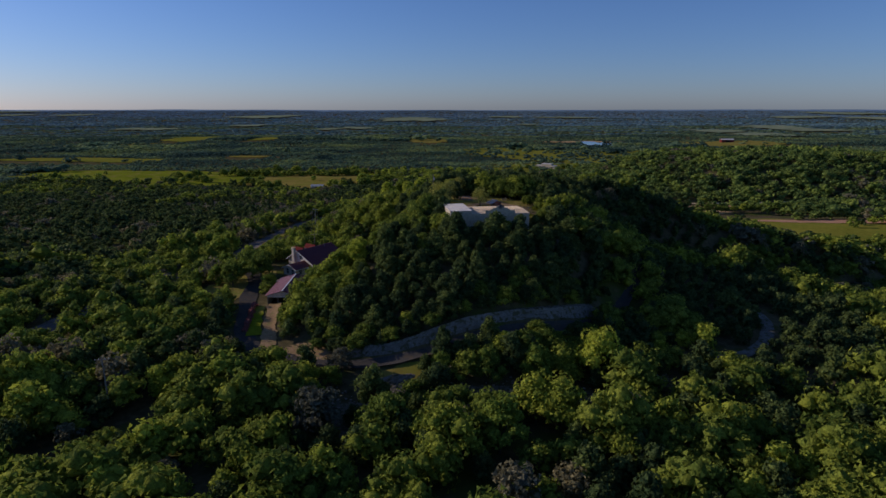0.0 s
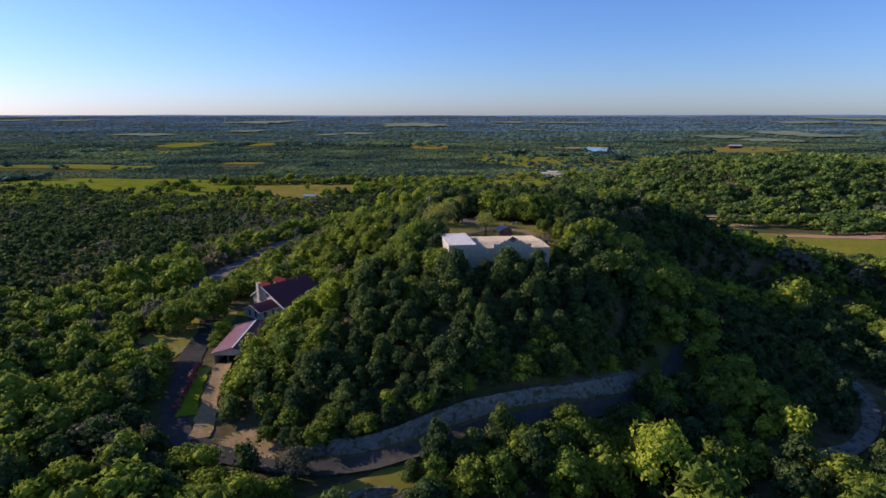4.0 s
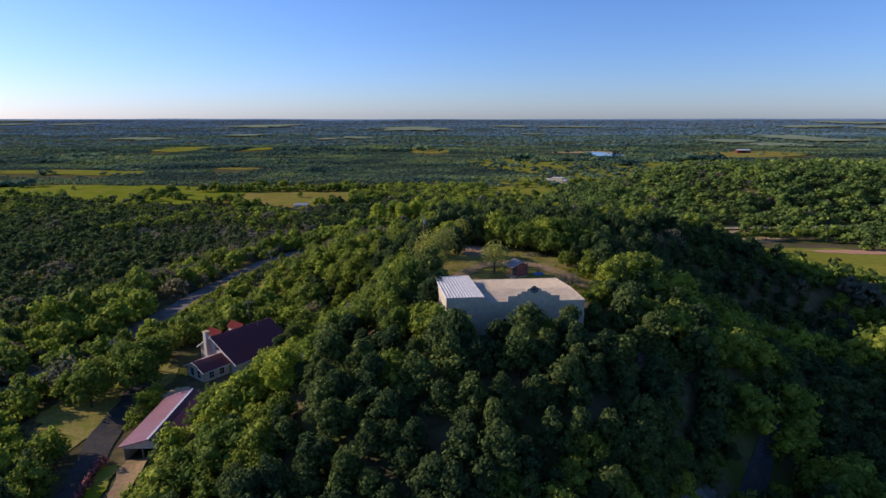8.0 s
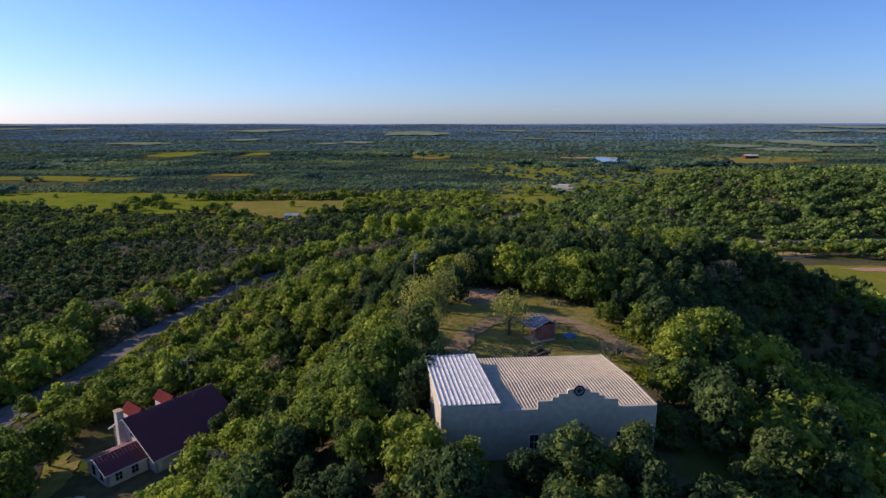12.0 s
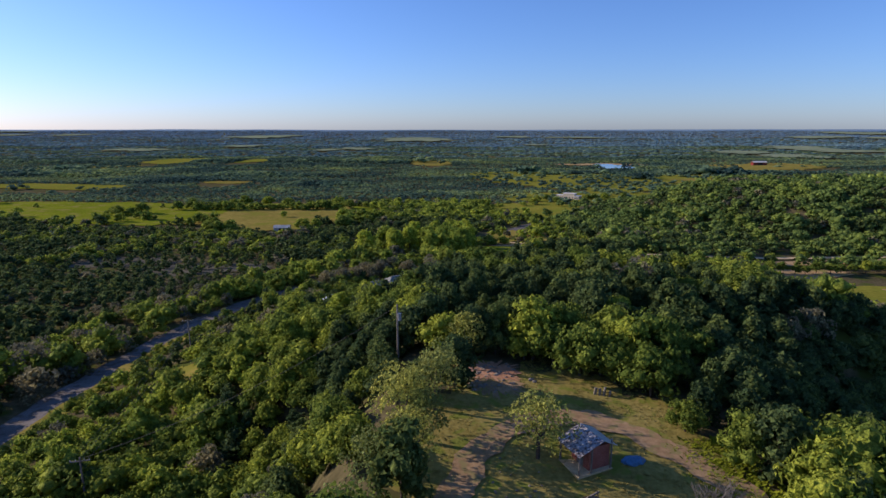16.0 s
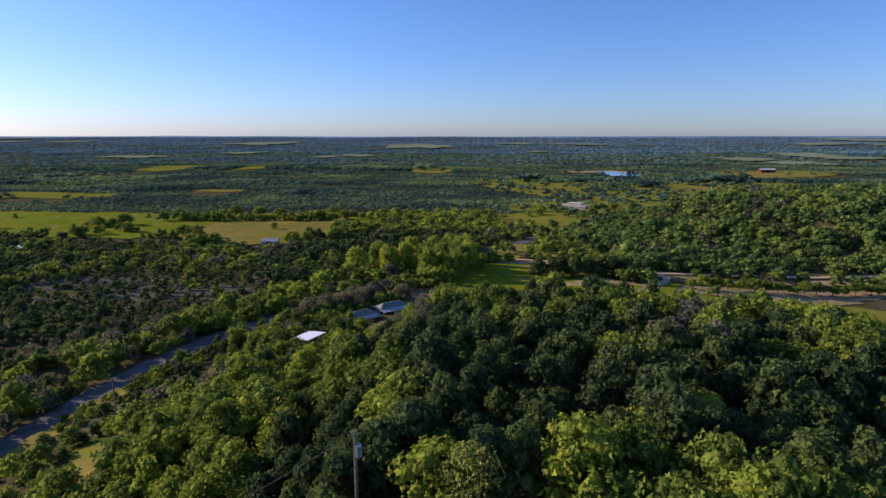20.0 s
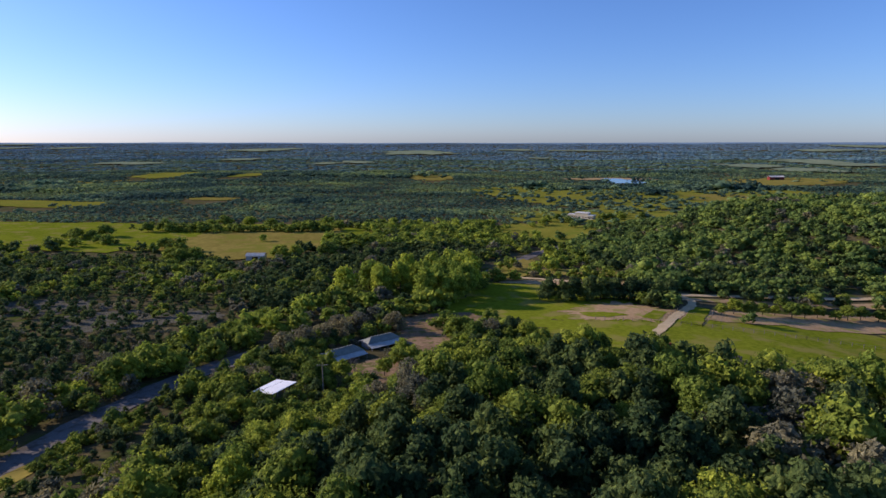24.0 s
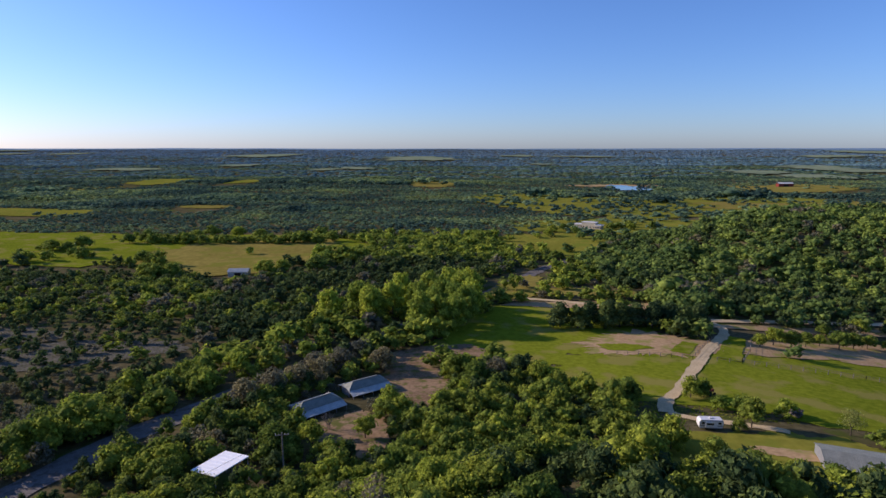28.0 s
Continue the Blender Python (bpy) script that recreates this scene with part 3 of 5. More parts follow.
bank([(2, -58), (14, -57), (28, -54.5)], 0.5, 1.8, 7)

# ponds
for nm, lb, a in (("pond", "distant blue pond among pastures", (350, 1195, 42, 56, -15)), ("pond", "small pale pond below the woods", (-276, 357, 22, 12, 20))):
    o = patch(nm, lb, M_WATER, *a, 1.2, 0.0)
patch("shore", "bare pinkish shore of the pond", M_SOIL, 345, 1255, 85, 30, -5, 1.0, 0.05)

# ---- woods ----
ICO = bmesh.new()
bmesh.ops.create_icosphere(ICO, subdivisions=1, radius=1)
ICO_V = np.array([v.co[:] for v in ICO.verts])
ICO_F = np.array([[v.index for v in f.verts] for f in ICO.faces])
ICO.free()
_a = np.arange(6) * math.pi / 3
DOME_V = np.array([(0.86 * math.cos(t), 0.86 * math.sin(t), -0.75) for t in _a] + [(0.95 * math.cos(t + 0.5), 0.95 * math.sin(t + 0.5), 0.25) for t in _a] + [(0, 0, 0.92)])
DOME_F = np.array([f for i in range(6) for f in ((i, (i + 1) % 6, 6 + i), ((i + 1) % 6, 6 + (i + 1) % 6, 6 + i), (6 + i, 6 + (i + 1) % 6, 12))])
OCT_V = np.array([(1, 0, 0), (-1, 0, 0), (0, 1, 0), (0, -1, 0), (0, 0, 1), (0, 0, -1)], float)
OCT_F = np.array([(0, 2, 4), (2, 1, 4), (1, 3, 4), (3, 0, 4), (2, 0, 5), (1, 2, 5), (3, 1, 5), (0, 3, 5)])


def crown(seed, lumps, leaves, size, width, height, base, cone=0.0, core=0.8, quad=True, solid="ico"):
    """Triangles of a crown: uneven lumps of foliage, each with a dark core and a ragged coat of leaf sprays."""
    r = np.random.default_rng(seed)
    V, F, n = [], [], 0
    for i in range(lumps):
        a = i * 2.39996 + r.uniform(-0.5, 0.5)
        h = (i + 0.5) / lumps
        rad = math.sqrt(max(0.02, 1 - (1.25 * h - 0.25) ** 2)) * (1 - cone * h) * r.uniform(0.30, 0.92) * width / 2
        c = np.array([math.cos(a) * rad, math.sin(a) * rad, base + (height - base) * (0.14 + 0.70 * h + r.uniform(-0.09, 0.09))])
        lr = width * (0.27 - 0.10 * cone * h) * r.uniform(0.55, 1.22) * (7 / lumps) ** 0.25
        lz = lr * (0.8 + 0.35 * cone)
        if core:
            sv, sf = {"ico": (ICO_V, ICO_F), "oct": (OCT_V, OCT_F), "dome": (DOME_V, DOME_F)}[solid]
            v = sv * (1 + r.uniform(-0.22, 0.22, (len(sv), 1))) * np.array([lr, lr, lz]) * core
            V.append(v @ np.array([[math.cos(a), math.sin(a), 0], [-math.sin(a), math.cos(a), 0], [0, 0, 1]]) + c)
            F.append(sf + n)
            n += len(sv)
        if not leaves:
            continue
        d = r.normal(size=(leaves, 3))
        d[:, 2] = d[:, 2] * 0.8 + 0.35
        d /= np.linalg.norm(d, axis=1)[:, None]
        p = c + d * np.array([lr, lr, lz]) * r.uniform(0.9, 1.14, (leaves, 1))
        nn = d + r.normal(size=(leaves, 3)) * 0.5
        nn /= np.linalg.norm(nn, axis=1)[:, None]
        u = np.cross(nn, r.normal(size=(leaves, 3)))
        u /= np.linalg.norm(u, axis=1)[:, None]
        w = np.cross(nn, u)
        s = size * r.uniform(0.55, 1.3, (leaves, 1))
        if quad:
            k = [p + u * s * 0.6 + nn * s * 0.1, p + w * s * 0.45, p - u * s * 0.6 - nn * s * 0.15, p - w * s * 0.45]
            V.append(np.stack(k, 1).reshape(-1, 3))
            q = np.arange(leaves)[:, None] * 4 + n
            F += [q + np.array([[0, 1, 2]]), q + np.array([[0, 2, 3]])]
            n += leaves * 4
        else:
            k = [p + u * s * 0.7, p + w * s * 0.6 - u * s * 0.3, p - w * s * 0.6 - u * s * 0.3]
            V.append(np.stack(k, 1).reshape(-1, 3))
            F.append(np.arange(leaves)[:, None] * 3 + n + np.array([[0, 1, 2]]))
            n += leaves * 3
    return np.concatenate(V), np.concatenate(F)


KINDS = {   # width, height, base of crown, cone
    "oak": (6.8, 5.8, 0.9, 0.0), "cedar": (5.3, 5.9, 0.3, 0.38), "grey": (5.6, 5.4, 0.8, 0.0), "lime": (5.6, 6.2, 0.8, 0.05), "pale": (5.2, 5.6, 1.5, 0.0), "shade": (6.2, 6.3, 1.9, 0.0)}


def make_kind(kind, lod, seed):
    w, h, b, cone = KINDS[kind]
    twigs = kind in ("grey", "pale")
    if lod == 0:
        if kind == "pale":
            return crown(seed, 30, 50, 0.21, w, h, b, cone, 0, False)
        return crown(seed, 21, 70, 0.37, w, h, b, cone, 0.4 if twigs else 0.82, False, "oct")
    if lod == 1:
        return crown(seed, 9, 27, 0.60, w, h, b, cone, 0.55 if twigs else 0.88, False, "oct")
    if lod == 5:
        return crown(seed, 13, 35, 0.52, w, h, b, cone, 0.55 if twigs else 0.84, False, "oct")
    if lod == 2:
        return crown(seed, 6, 12, 1.05, w, h, b, cone, 0.82, False, "oct")
    if lod == 3:
        return crown(seed, 2, 7, 2.3, w * 1.25, h, b, cone, 0.85, False, "oct")
    return crown(seed, 1, 4, 3.6, w * 1.5, h, b, cone, 1.0, False, "oct")


def grove(name, label, kind, mat, lod, xs, ys, sc, variants=8, flat=1.0):
    """Many trees of one kind, joined: too many to count."""
    if len(xs) == 0:
        return
    r = np.random.default_rng(len(xs) + lod)
    zs = land(xs, ys)
    pick, ang = r.integers(0, variants, len(xs)), r.uniform(0, 6.283, len(xs))
    VV, FF, n = [], [], 0
    for k in range(variants):
        v, f = make_kind(kind, lod, 100 * lod + 17 * k + len(kind))
        m = np.nonzero(pick == k)[0]
        if len(m) == 0:
            continue
        c, s, q = np.cos(ang[m])[:, None], np.sin(ang[m])[:, None], sc[m][:, None]
        X = (v[None, :, 0] * c - v[None, :, 1] * s) * q + xs[m][:, None]
        Y = (v[None, :, 0] * s + v[None, :, 1] * c) * q + ys[m][:, None]
        Z = v[None, :, 2] * flat * q * r.uniform(0.85, 1.15, (len(m), 1)) + zs[m][:, None] - 0.15
        VV.append(np.stack([X, Y, Z], -1).reshape(-1, 3))
        FF.append((f[None] + (np.arange(len(m)) * len(v))[:, None, None]).reshape(-1, 3) + n)
        n += len(m) * len(v)
    ob = new(name, mesh_np(name, np.concatenate(VV), np.concatenate(FF), [mat], smooth_faces=True))
    return tagged(ob, label, "trees", kind="stuff")


def share(x, y):
    """How much of the woods stays at a place: 1 in the woods, less in openings, 0 on roads."""
    k = np.ones_like(x)
    for cx, cy, rx, ry, turn, seed, keep in OPEN:
        near = (np.abs(x - cx) < 1.3 * max(rx, ry)) & (np.abs(y - cy) < 1.3 * max(rx, ry))
        if near.any():
            d, a = oval(x[near], y[near], cx, cy, rx, ry, turn)
            k[near] = np.where(d < edge(a, seed), np.minimum(k[near], keep), k[near])
    for line, half in LANES:
        lo, hi = line.min(0) - half, line.max(0) + half
        near = np.nonzero((x > lo[0]) & (x < hi[0]) & (y > lo[1]) & (y < hi[1]))[0]
        for s in range(0, len(near), 2000):
            i = near[s:s + 2000]
            d = np.min(np.hypot(x[i][:, None] - line[None, :, 0], y[i][:, None] - line[None, :, 1]), axis=1)
            k[i[d < half]] = 0
    return k


def scatter(x0, x1, y0, y1, step, seed, jitter=0.6):
    r = np.random.default_rng(seed)
    nx, ny = int((x1 - x0) / step), int((y1 - y0) / step)
    x, y = np.meshgrid(np.arange(nx) * step + x0, np.arange(ny) * step + y0)
    x = (x + (np.arange(ny) % 2)[:, None] * step / 2 + r.uniform(-jitter, jitter, x.shape) * step).ravel()
    y = (y + r.uniform(-jitter, jitter, y.shape) * step).ravel()
    m = np.abs(x - 5) < 0.80 * (y + 165) + 15
    x, y = x[m], y[m]
    m = r.random(len(x)) < share(x, y)
    return x[m], y[m]


def drift(x, y, size, seed):
    """Smooth random field between 0 and 1."""
    def corner(i, j):
        v = np.sin(i * 127.1 + j * 311.7 + seed * 74.7) * 43758.5453
        return v - np.floor(v)
    i, j = np.floor(x / size), np.floor(y / size)
    u, v = x / size - i, y / size - j
    u, v = u * u * (3 - 2 * u), v * v * (3 - 2 * v)
    return (corner(i, j) * (1 - u) + corner(i + 1, j) * u) * (1 - v) + (corner(i, j + 1) * (1 - u) + corner(i + 1, j + 1) * u) * v


ROAD_Y = (-60, -10, 30, 52, 70, 90, 105, 118, 126, 134, 143, 150, 170, 182, 207, 245, 290, 330, 406, 486)
ROAD_X = (-98, -84, -75.5, -73.4, -73.8, -74.4, -74.3, -74.4, -74, -72.4, -70.2, -68, -62.5, -57, -44, -24, 4, 26, 62, 116)


def scrub(x, y):
    """Size of the trees west of the road, where the ground is stony and the cedars stay low."""
    west = np.interp(y, ROAD_Y, ROAD_X) - x
    k = 1 - 0.22 * ((west > 28) & (y > 40) & (y < 400))
    return k * np.where(np.hypot((x + 118) / 52, (y - 238) / 34) < 1, 0.74, 1.0)


def kinds_of(x, y, seed):
    """Mix of kinds: bright oaks in bands on the western flank, cedars on the hill, grey thickets here and there. Darker
    kinds also stand in for shade on some slopes.
    """
    r = np.random.default_rng(seed)
    west = np.interp(y, ROAD_Y, ROAD_X) - x
    n = np.where(y > 560, 0.16, 0.42) * r.random(len(x)) + 0.30 * drift(x, y, 10, 3) + 0.42 * drift(x, y, 37, 4) + 0.45 * drift(x, y * 1.9, 150, 6) * (y > 230)
    n = n + 0.22 * ((west > 3) & (west < 26) & (y < 240)) - 0.42 * ((west > 30) & (y > 40) & (y < 420)) + 0.14 * ((west < -6) & (x < -16) & (y > -30) & (y < 150))
    # Some drops toward cedar imitate shade, before the hall and to the east.
    n = n + 0.14 * ((x > -25) & (x < 90) & (y > 108) & (y < 200)) - 0.30 * ((x > 36) & (x < 110) & (y > 30) & (y < 72)) - 0.22 * ((x > 4) & (x <= 36) & (y > 44) & (y < 84)) - 0.12 * ((x > 90) & (y > 300) & (y < 620))
    n = n - 0.22 * ((x > -14) & (x < 46) & (y < -8) & (y > -40)) + 0.10 * (y < -50) - 0.22 * ((x > 30) & (x < 75) & (y > 24) & (y < 62)) - 0.5 * ((x > 60) & (x < 108) & (y > -52) & (y < 20)) - 0.3 * ((x > 42) & (y <= -45) & (y > -72))
    n = n + np.where(y > 560, 0.7 * drift(x * 0.3, y, 60, 16), 0)
    q = np.quantile(n, (0.50, 0.85))
    k = np.full(len(x), "cedar", dtype="<U6")
    k[n > q[0]] = "oak"
    k[n > q[1]] = "lime"
    g = 0.6 * r.random(len(x)) + 0.5 * drift(x, y, 21, 9)
    k[(g > 0.86) & ~((x > 45) & (y < 20))] = "grey"
    return k


# Leaf colour of far trees carries a bluish haze.
W_FAR = foliage("hazed_cedar", (0.062, 0.114, 0.082), (0.112, 0.170, 0.114), per_object=False, grain=0.6, vary=0.9, patchy=0.016)
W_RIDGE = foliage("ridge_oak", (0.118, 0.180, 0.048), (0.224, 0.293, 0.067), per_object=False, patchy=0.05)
# Haze is put into these leaf colours too, stronger toward the horizon.
W_MID = foliage("hazed_oak", (0.122, 0.195, 0.112), (0.196, 0.272, 0.138), per_object=False, grain=0.6, vary=0.9, patchy=0.016)
W_BRIGHT = foliage("hazed_young_oak", (0.195, 0.262, 0.106), (0.284, 0.354, 0.126), per_object=False, grain=0.6, vary=0.6, patchy=0.016)
W_DEEP = foliage("hazed_deep_wood", (0.115, 0.206, 0.212), (0.180, 0.282, 0.272), per_object=False, grain=0.2, vary=0.9, patchy=0.006)
W_HAZEBLUE = foliage("hazed_wood", (0.172, 0.297, 0.372), (0.232, 0.368, 0.432), per_object=False, grain=0.1, vary=0.7, patchy=0.004)
W_LAST = foliage("hazed_last_wood", (0.190, 0.300, 0.385), (0.230, 0.345, 0.420), per_object=False, grain=0.05, vary=0.3, patchy=0.004)
W_HILLS = foliage("hazed_hills", (0.270, 0.395, 0.520), (0.300, 0.425, 0.545), per_object=False, grain=0.02, vary=0.3, patchy=0.003)
WOODS = {"oak": W_OAK, "cedar": W_CEDAR, "grey": W_GREY, "lime": W_LIME}
LABEL = {"oak": "dense green live oaks covering the slopes", "cedar": "dark green cedars and junipers of the woods",
         "grey": "grey half-bare thicket trees among the woods", "lime": "bright yellow-green young trees among the woods"}
bark_mesh = {}


def trunk_mesh(seed, h):
    r = random.Random(seed)
    bm = rod((0, 0, -0.6), (0.1, 0.05, h * 0.35), 0.20, 0.14)
    for i in range(4):
        a = i * 1.6 + r.uniform(-0.4, 0.4)
        rod((0.1, 0.05, h * 0.30), (math.cos(a) * 1.3, math.sin(a) * 1.3, h * r.uniform(0.55, 0.72)), 0.09, 0.03, 5, bm)
    me = bpy.data.meshes.new("trunk")
    bm.to_mesh(me)
    bm.free()
    me.materials.append(M_BARK)
    return me


MODELS = {}
for kind, mat in (("oak", M_OAK), ("cedar", M_CEDAR), ("grey", M_GREY), ("lime", M_LIME), ("pale", M_PALE), ("shade", M_OAK)):
    MODELS[kind] = [(trunk_mesh(i, KINDS[kind][1]), mesh_np("crown", *make_kind(kind, 0, 31 * i + len(kind)), [mat], smooth_faces=True)) for i in range(7)]
TREE = {"oak": ("oak_tree", "rounded green live oak", "tree"), "cedar": ("cedar_tree", "dark green bushy cedar", "tree"),
        "grey": ("bare_tree", "grey half-bare tree with thin leaf", "tree"), "lime": ("young_oak_tree", "bright yellow-green young oak", "tree"),
        "shade": ("shade_oak_tree", "green shade oak with a bare lower trunk", "tree"), "pale": ("mesquite_tree", "pale feathery mesquite with airy crown", "tree")}


def plant(kind, x, y, sc, i, label="", tall=1.0):
    nm, lb, cat = TREE[kind]
    t, c = MODELS[kind][i % 7]
    ob = new(nm, t)
    ob.matrix_basis = pose(x, y, zat(x, y), 0, 0, (i * 47) % 360) @ Matrix.Diagonal((sc, sc, sc * tall, 1))
    k = new("crown", c)
    k.parent = ob
    return tagged(ob, label or lb, cat, "trees on the hill")


# near woods: the trees beside the path stand alone, the rest are joined
x, y = scatter(-112, 160, -112, 215, 3.55, 21, 0.42)
m = (x < 100) | (y < 70)
x, y = x[m], y[m]
r = np.random.default_rng(3)
road = np.interp(y, ROAD_Y, ROAD_X)
foot = (y < -47) | ((x > 92) & (y < 40))                      # tall oaks round the foot of the hill
row = (x < road) & (x > road - 24) & (y > 40) & (y < 230)     # tall oaks along the road
keep = r.random(len(x)) < np.where(foot, 0.50, np.where(row, 0.62, 1.0))
x, y, road, foot, row = x[keep], y[keep], road[keep], foot[keep], row[keep]
kd = kinds_of(x, y, 5)
kd[(kd == "grey") & (np.abs(x - 4) < 14) & (y > -4) & (y < 46)] = "oak"
kd[(kd == "lime") & (x > 18) & (x < 40) & (y > 8) & (y < 50)] = "oak"
sc = 0.62 + 0.55 * r.random(len(x)) ** 1.5
sc = sc * np.where((y > 98) & ((x < 24) | (y > 114)), 0.82, 1.0) * np.where((x < -48) & (x > road) & (y > 48) & (y < 155), 0.66, 1.0)
sc = sc * np.where(foot, np.where(kd == "cedar", 1.1, 1.35), 1.0) * np.where(row, np.where(kd == "cedar", 0.95, 1.35), 1.0) * scrub(x, y) * np.where((x > 60) & (x < 104) & (y > -52) & (y < 20), 0.82, 1.0)
lone = (np.abs(x - 6) < 30) & (y > -72) & (y < 122)
count = {}
for i in range(len(x)):
    if lone[i]:
        count[kd[i]] = count.get(kd[i], 0) + 1
        if count[kd[i]] > 290:
            lone[i] = False
        else:
            plant(kd[i], x[i], y[i], sc[i], i, "", float(r.uniform(0.85, 1.25)))
near = ~lone & (foot | (np.abs(x - 6) < 62)) & (y < 150)
for kind in WOODS:
    for lod, m in ((5, near), (1, ~lone & ~near)):
        m = m & (kd == kind)
        grove("woods", LABEL[kind], kind, WOODS[kind], lod, x[m], y[m], sc[m])

# low bushes along the near side of the road
r = np.random.default_rng(12)
k = r.random(130)
bx, by = np.interp(k, np.linspace(0, 1, 7), verge[:, 0]) + r.normal(size=130) * 1.8 + 2.5, np.interp(k, np.linspace(0, 1, 7), verge[:, 1])
grove("bushes", "low roadside bushes on the verge", "oak", W_OAK, 1, bx, by, r.uniform(0.18, 0.36, 130))
# middle woods
x, y = scatter(-420, 520, -112, 560, 5.0, 22)
m = ~((x > -112) & (x < 100) & (y < 215)) & ~((x >= 100) & (x < 160) & (y < 70))
x, y = x[m], y[m]
r = np.random.default_rng(4)
tall = (x > 90) & (y > 230)                                   # full-grown woods of the eastern ridge
m = r.random(len(x)) < np.where(tall, 0.75, 0.9)
x, y, tall = x[m], y[m], tall[m]
kd = kinds_of(x, y, 6)
kd[tall & (kd == "lime")] = "oak"
kd[tall & (kd == "oak")] = "ridge"
sc = (0.72 + 0.70 * r.random(len(x)) ** 1.6 * (0.4 + 1.2 * drift(x, y, 26, 12))) * scrub(x, y) * np.where(tall, 1.25, 1.12)
for kind in WOODS:
    m = kd == kind
    grove("woods", LABEL[kind], kind, WOODS[kind], 2, x[m], y[m], sc[m], 10, 0.82)
m = kd == "ridge"
grove("woods", "full-grown green oaks of the eastern ridge", "oak", W_RIDGE, 2, x[m], y[m], sc[m], 10, 0.82)
# single oaks and a tree belt in the wide pasture
r = np.random.default_rng(33)
px = np.concatenate([[-178, -183, -172, -268, -276, -262], -251 + r.normal(size=8) * 11, np.linspace(-236, -96, 44) + r.normal(size=44) * 3, -88 + r.normal(size=9) * 9])
py = np.concatenate([[417, 423, 411, 423, 428, 432], 446 + r.normal(size=8) * 3, 512 + r.normal(size=44) * 4, 368 + r.normal(size=9) * 3])
ps = np.concatenate([[1.9, 1.3, 0.7, 1.7, 1.4, 1.5], r.uniform(0.8, 1.35, 8), r.uniform(0.9, 1.7, 44), r.uniform(0.6, 1.0, 9)])
grove("oaks", "round dark oaks standing in the wide pasture", "oak", W_OAK, 2, px, py, ps, 6, 0.9)
# far woods, in leaf colours tinted with haze
x, y = scatter(-1300, 1300, 150, 1520, 7.0, 23)
m = ~((x > -420) & (x < 520) & (y < 560)) & ((y < 1050) | (np.random.default_rng(9).random(len(x)) < 0.75))
x, y = x[m], y[m]
kd, sc = kinds_of(x, y, 7), np.where(share(x, y) < 0.5, 2.0, 1.0) * (0.95 + 0.2 * np.random.default_rng(5).random(len(x))) * (0.75 + 1.5 * np.clip(2.6 * drift(x * 0.3, y, 50, 15) - 1.5, 0, 1))
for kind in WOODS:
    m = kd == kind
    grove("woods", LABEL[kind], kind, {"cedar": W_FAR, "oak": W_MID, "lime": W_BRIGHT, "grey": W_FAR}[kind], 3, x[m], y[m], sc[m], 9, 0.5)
# distant woods, their leaf colour bluer row by row to imitate haze
x, y = scatter(-3800, 3800, 1500, 4650, 18, 24)
kd, sc = kinds_of(x, y, 8), np.random.default_rng(6).uniform(2.0, 2.5, len(x))
far = (y < 2500) | (np.random.default_rng(16).random(len(x)) < 0.6)
for lo, hi, mats in ((0, 2200, (W_MID, W_DEEP)), (2200, 3200, (W_DEEP, W_HAZEBLUE)), (3200, 9000, (W_LAST, W_LAST))):
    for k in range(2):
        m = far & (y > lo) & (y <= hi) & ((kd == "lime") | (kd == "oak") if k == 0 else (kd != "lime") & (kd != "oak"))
        grove("woods", "distant woods toward the horizon, tinted blue for haze", "oak", mats[k], 4, x[m], y[m], sc[m], 5, 0.14)
# woods beside and behind the start of the path
x, y = (v.ravel() for v in np.meshgrid(np.arange(-240, 250, 6.0), np.arange(-240, 20, 6.0)))
r = np.random.default_rng(31)
x, y = x + r.uniform(-3, 3, len(x)), y + r.uniform(-3, 3, len(x))
m = ((np.abs(x - 5) > 0.80 * (y + 165) + 15) | (y < -112)) & (share(x, y) > 0.5)
for k, kind in enumerate(("oak", "cedar")):
    q = m & (drift(x, y, 20, 3) > 0.5 if k else drift(x, y, 20, 3) <= 0.5)
    grove("woods", LABEL[kind], kind, WOODS[kind], 3, x[q], y[q], r.uniform(0.8, 1.25, int(q.sum())), 6, 0.8)
# the last low hills on the horizon, with haze as their colour
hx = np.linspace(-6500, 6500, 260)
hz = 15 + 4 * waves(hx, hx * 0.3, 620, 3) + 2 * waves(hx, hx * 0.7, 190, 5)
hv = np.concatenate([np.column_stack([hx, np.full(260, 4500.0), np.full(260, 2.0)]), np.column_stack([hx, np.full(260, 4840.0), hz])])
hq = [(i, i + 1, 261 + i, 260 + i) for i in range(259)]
tagged(new("backdrop", mesh_np("backdrop", hv, np.array(hq), [W_HILLS])), "low hills on the far horizon, tinted blue for haze", kind="structure")

# ---- buildings ----
def window(parent, x0, x1, z0, z1, y, glass=None, cross=True, out=-1, name="window"):
    """A window in a wall that faces -y (out=-1): a frame round a dark pane."""
    w = part(name, prism([(x0 - 0.08, z0 - 0.08), (x1 + 0.08, z0 - 0.08), (x1 + 0.08, z1 + 0.08), (x0 - 0.08, z1 + 0.08)], y + out * 0.05, y), M_WHITE, parent)
    part("pane", box(x0, x1, *sorted((y + out * 0.06, y + out * 0.075)), z0, z1), glass or M_DARK, w)
    if cross:
        xm, zm = (x0 + x1) / 2, (z0 + z1) / 2
        part("muntin", box(xm - 0.025, xm + 0.025, *sorted((y + out * 0.08, y + out * 0.1)), z0, z1), M_WHITE, w)
        part("muntin", box(x0, x1, *sorted((y + out * 0.08, y + out * 0.098)), zm - 0.025, zm + 0.025), M_WHITE, w)
    return w


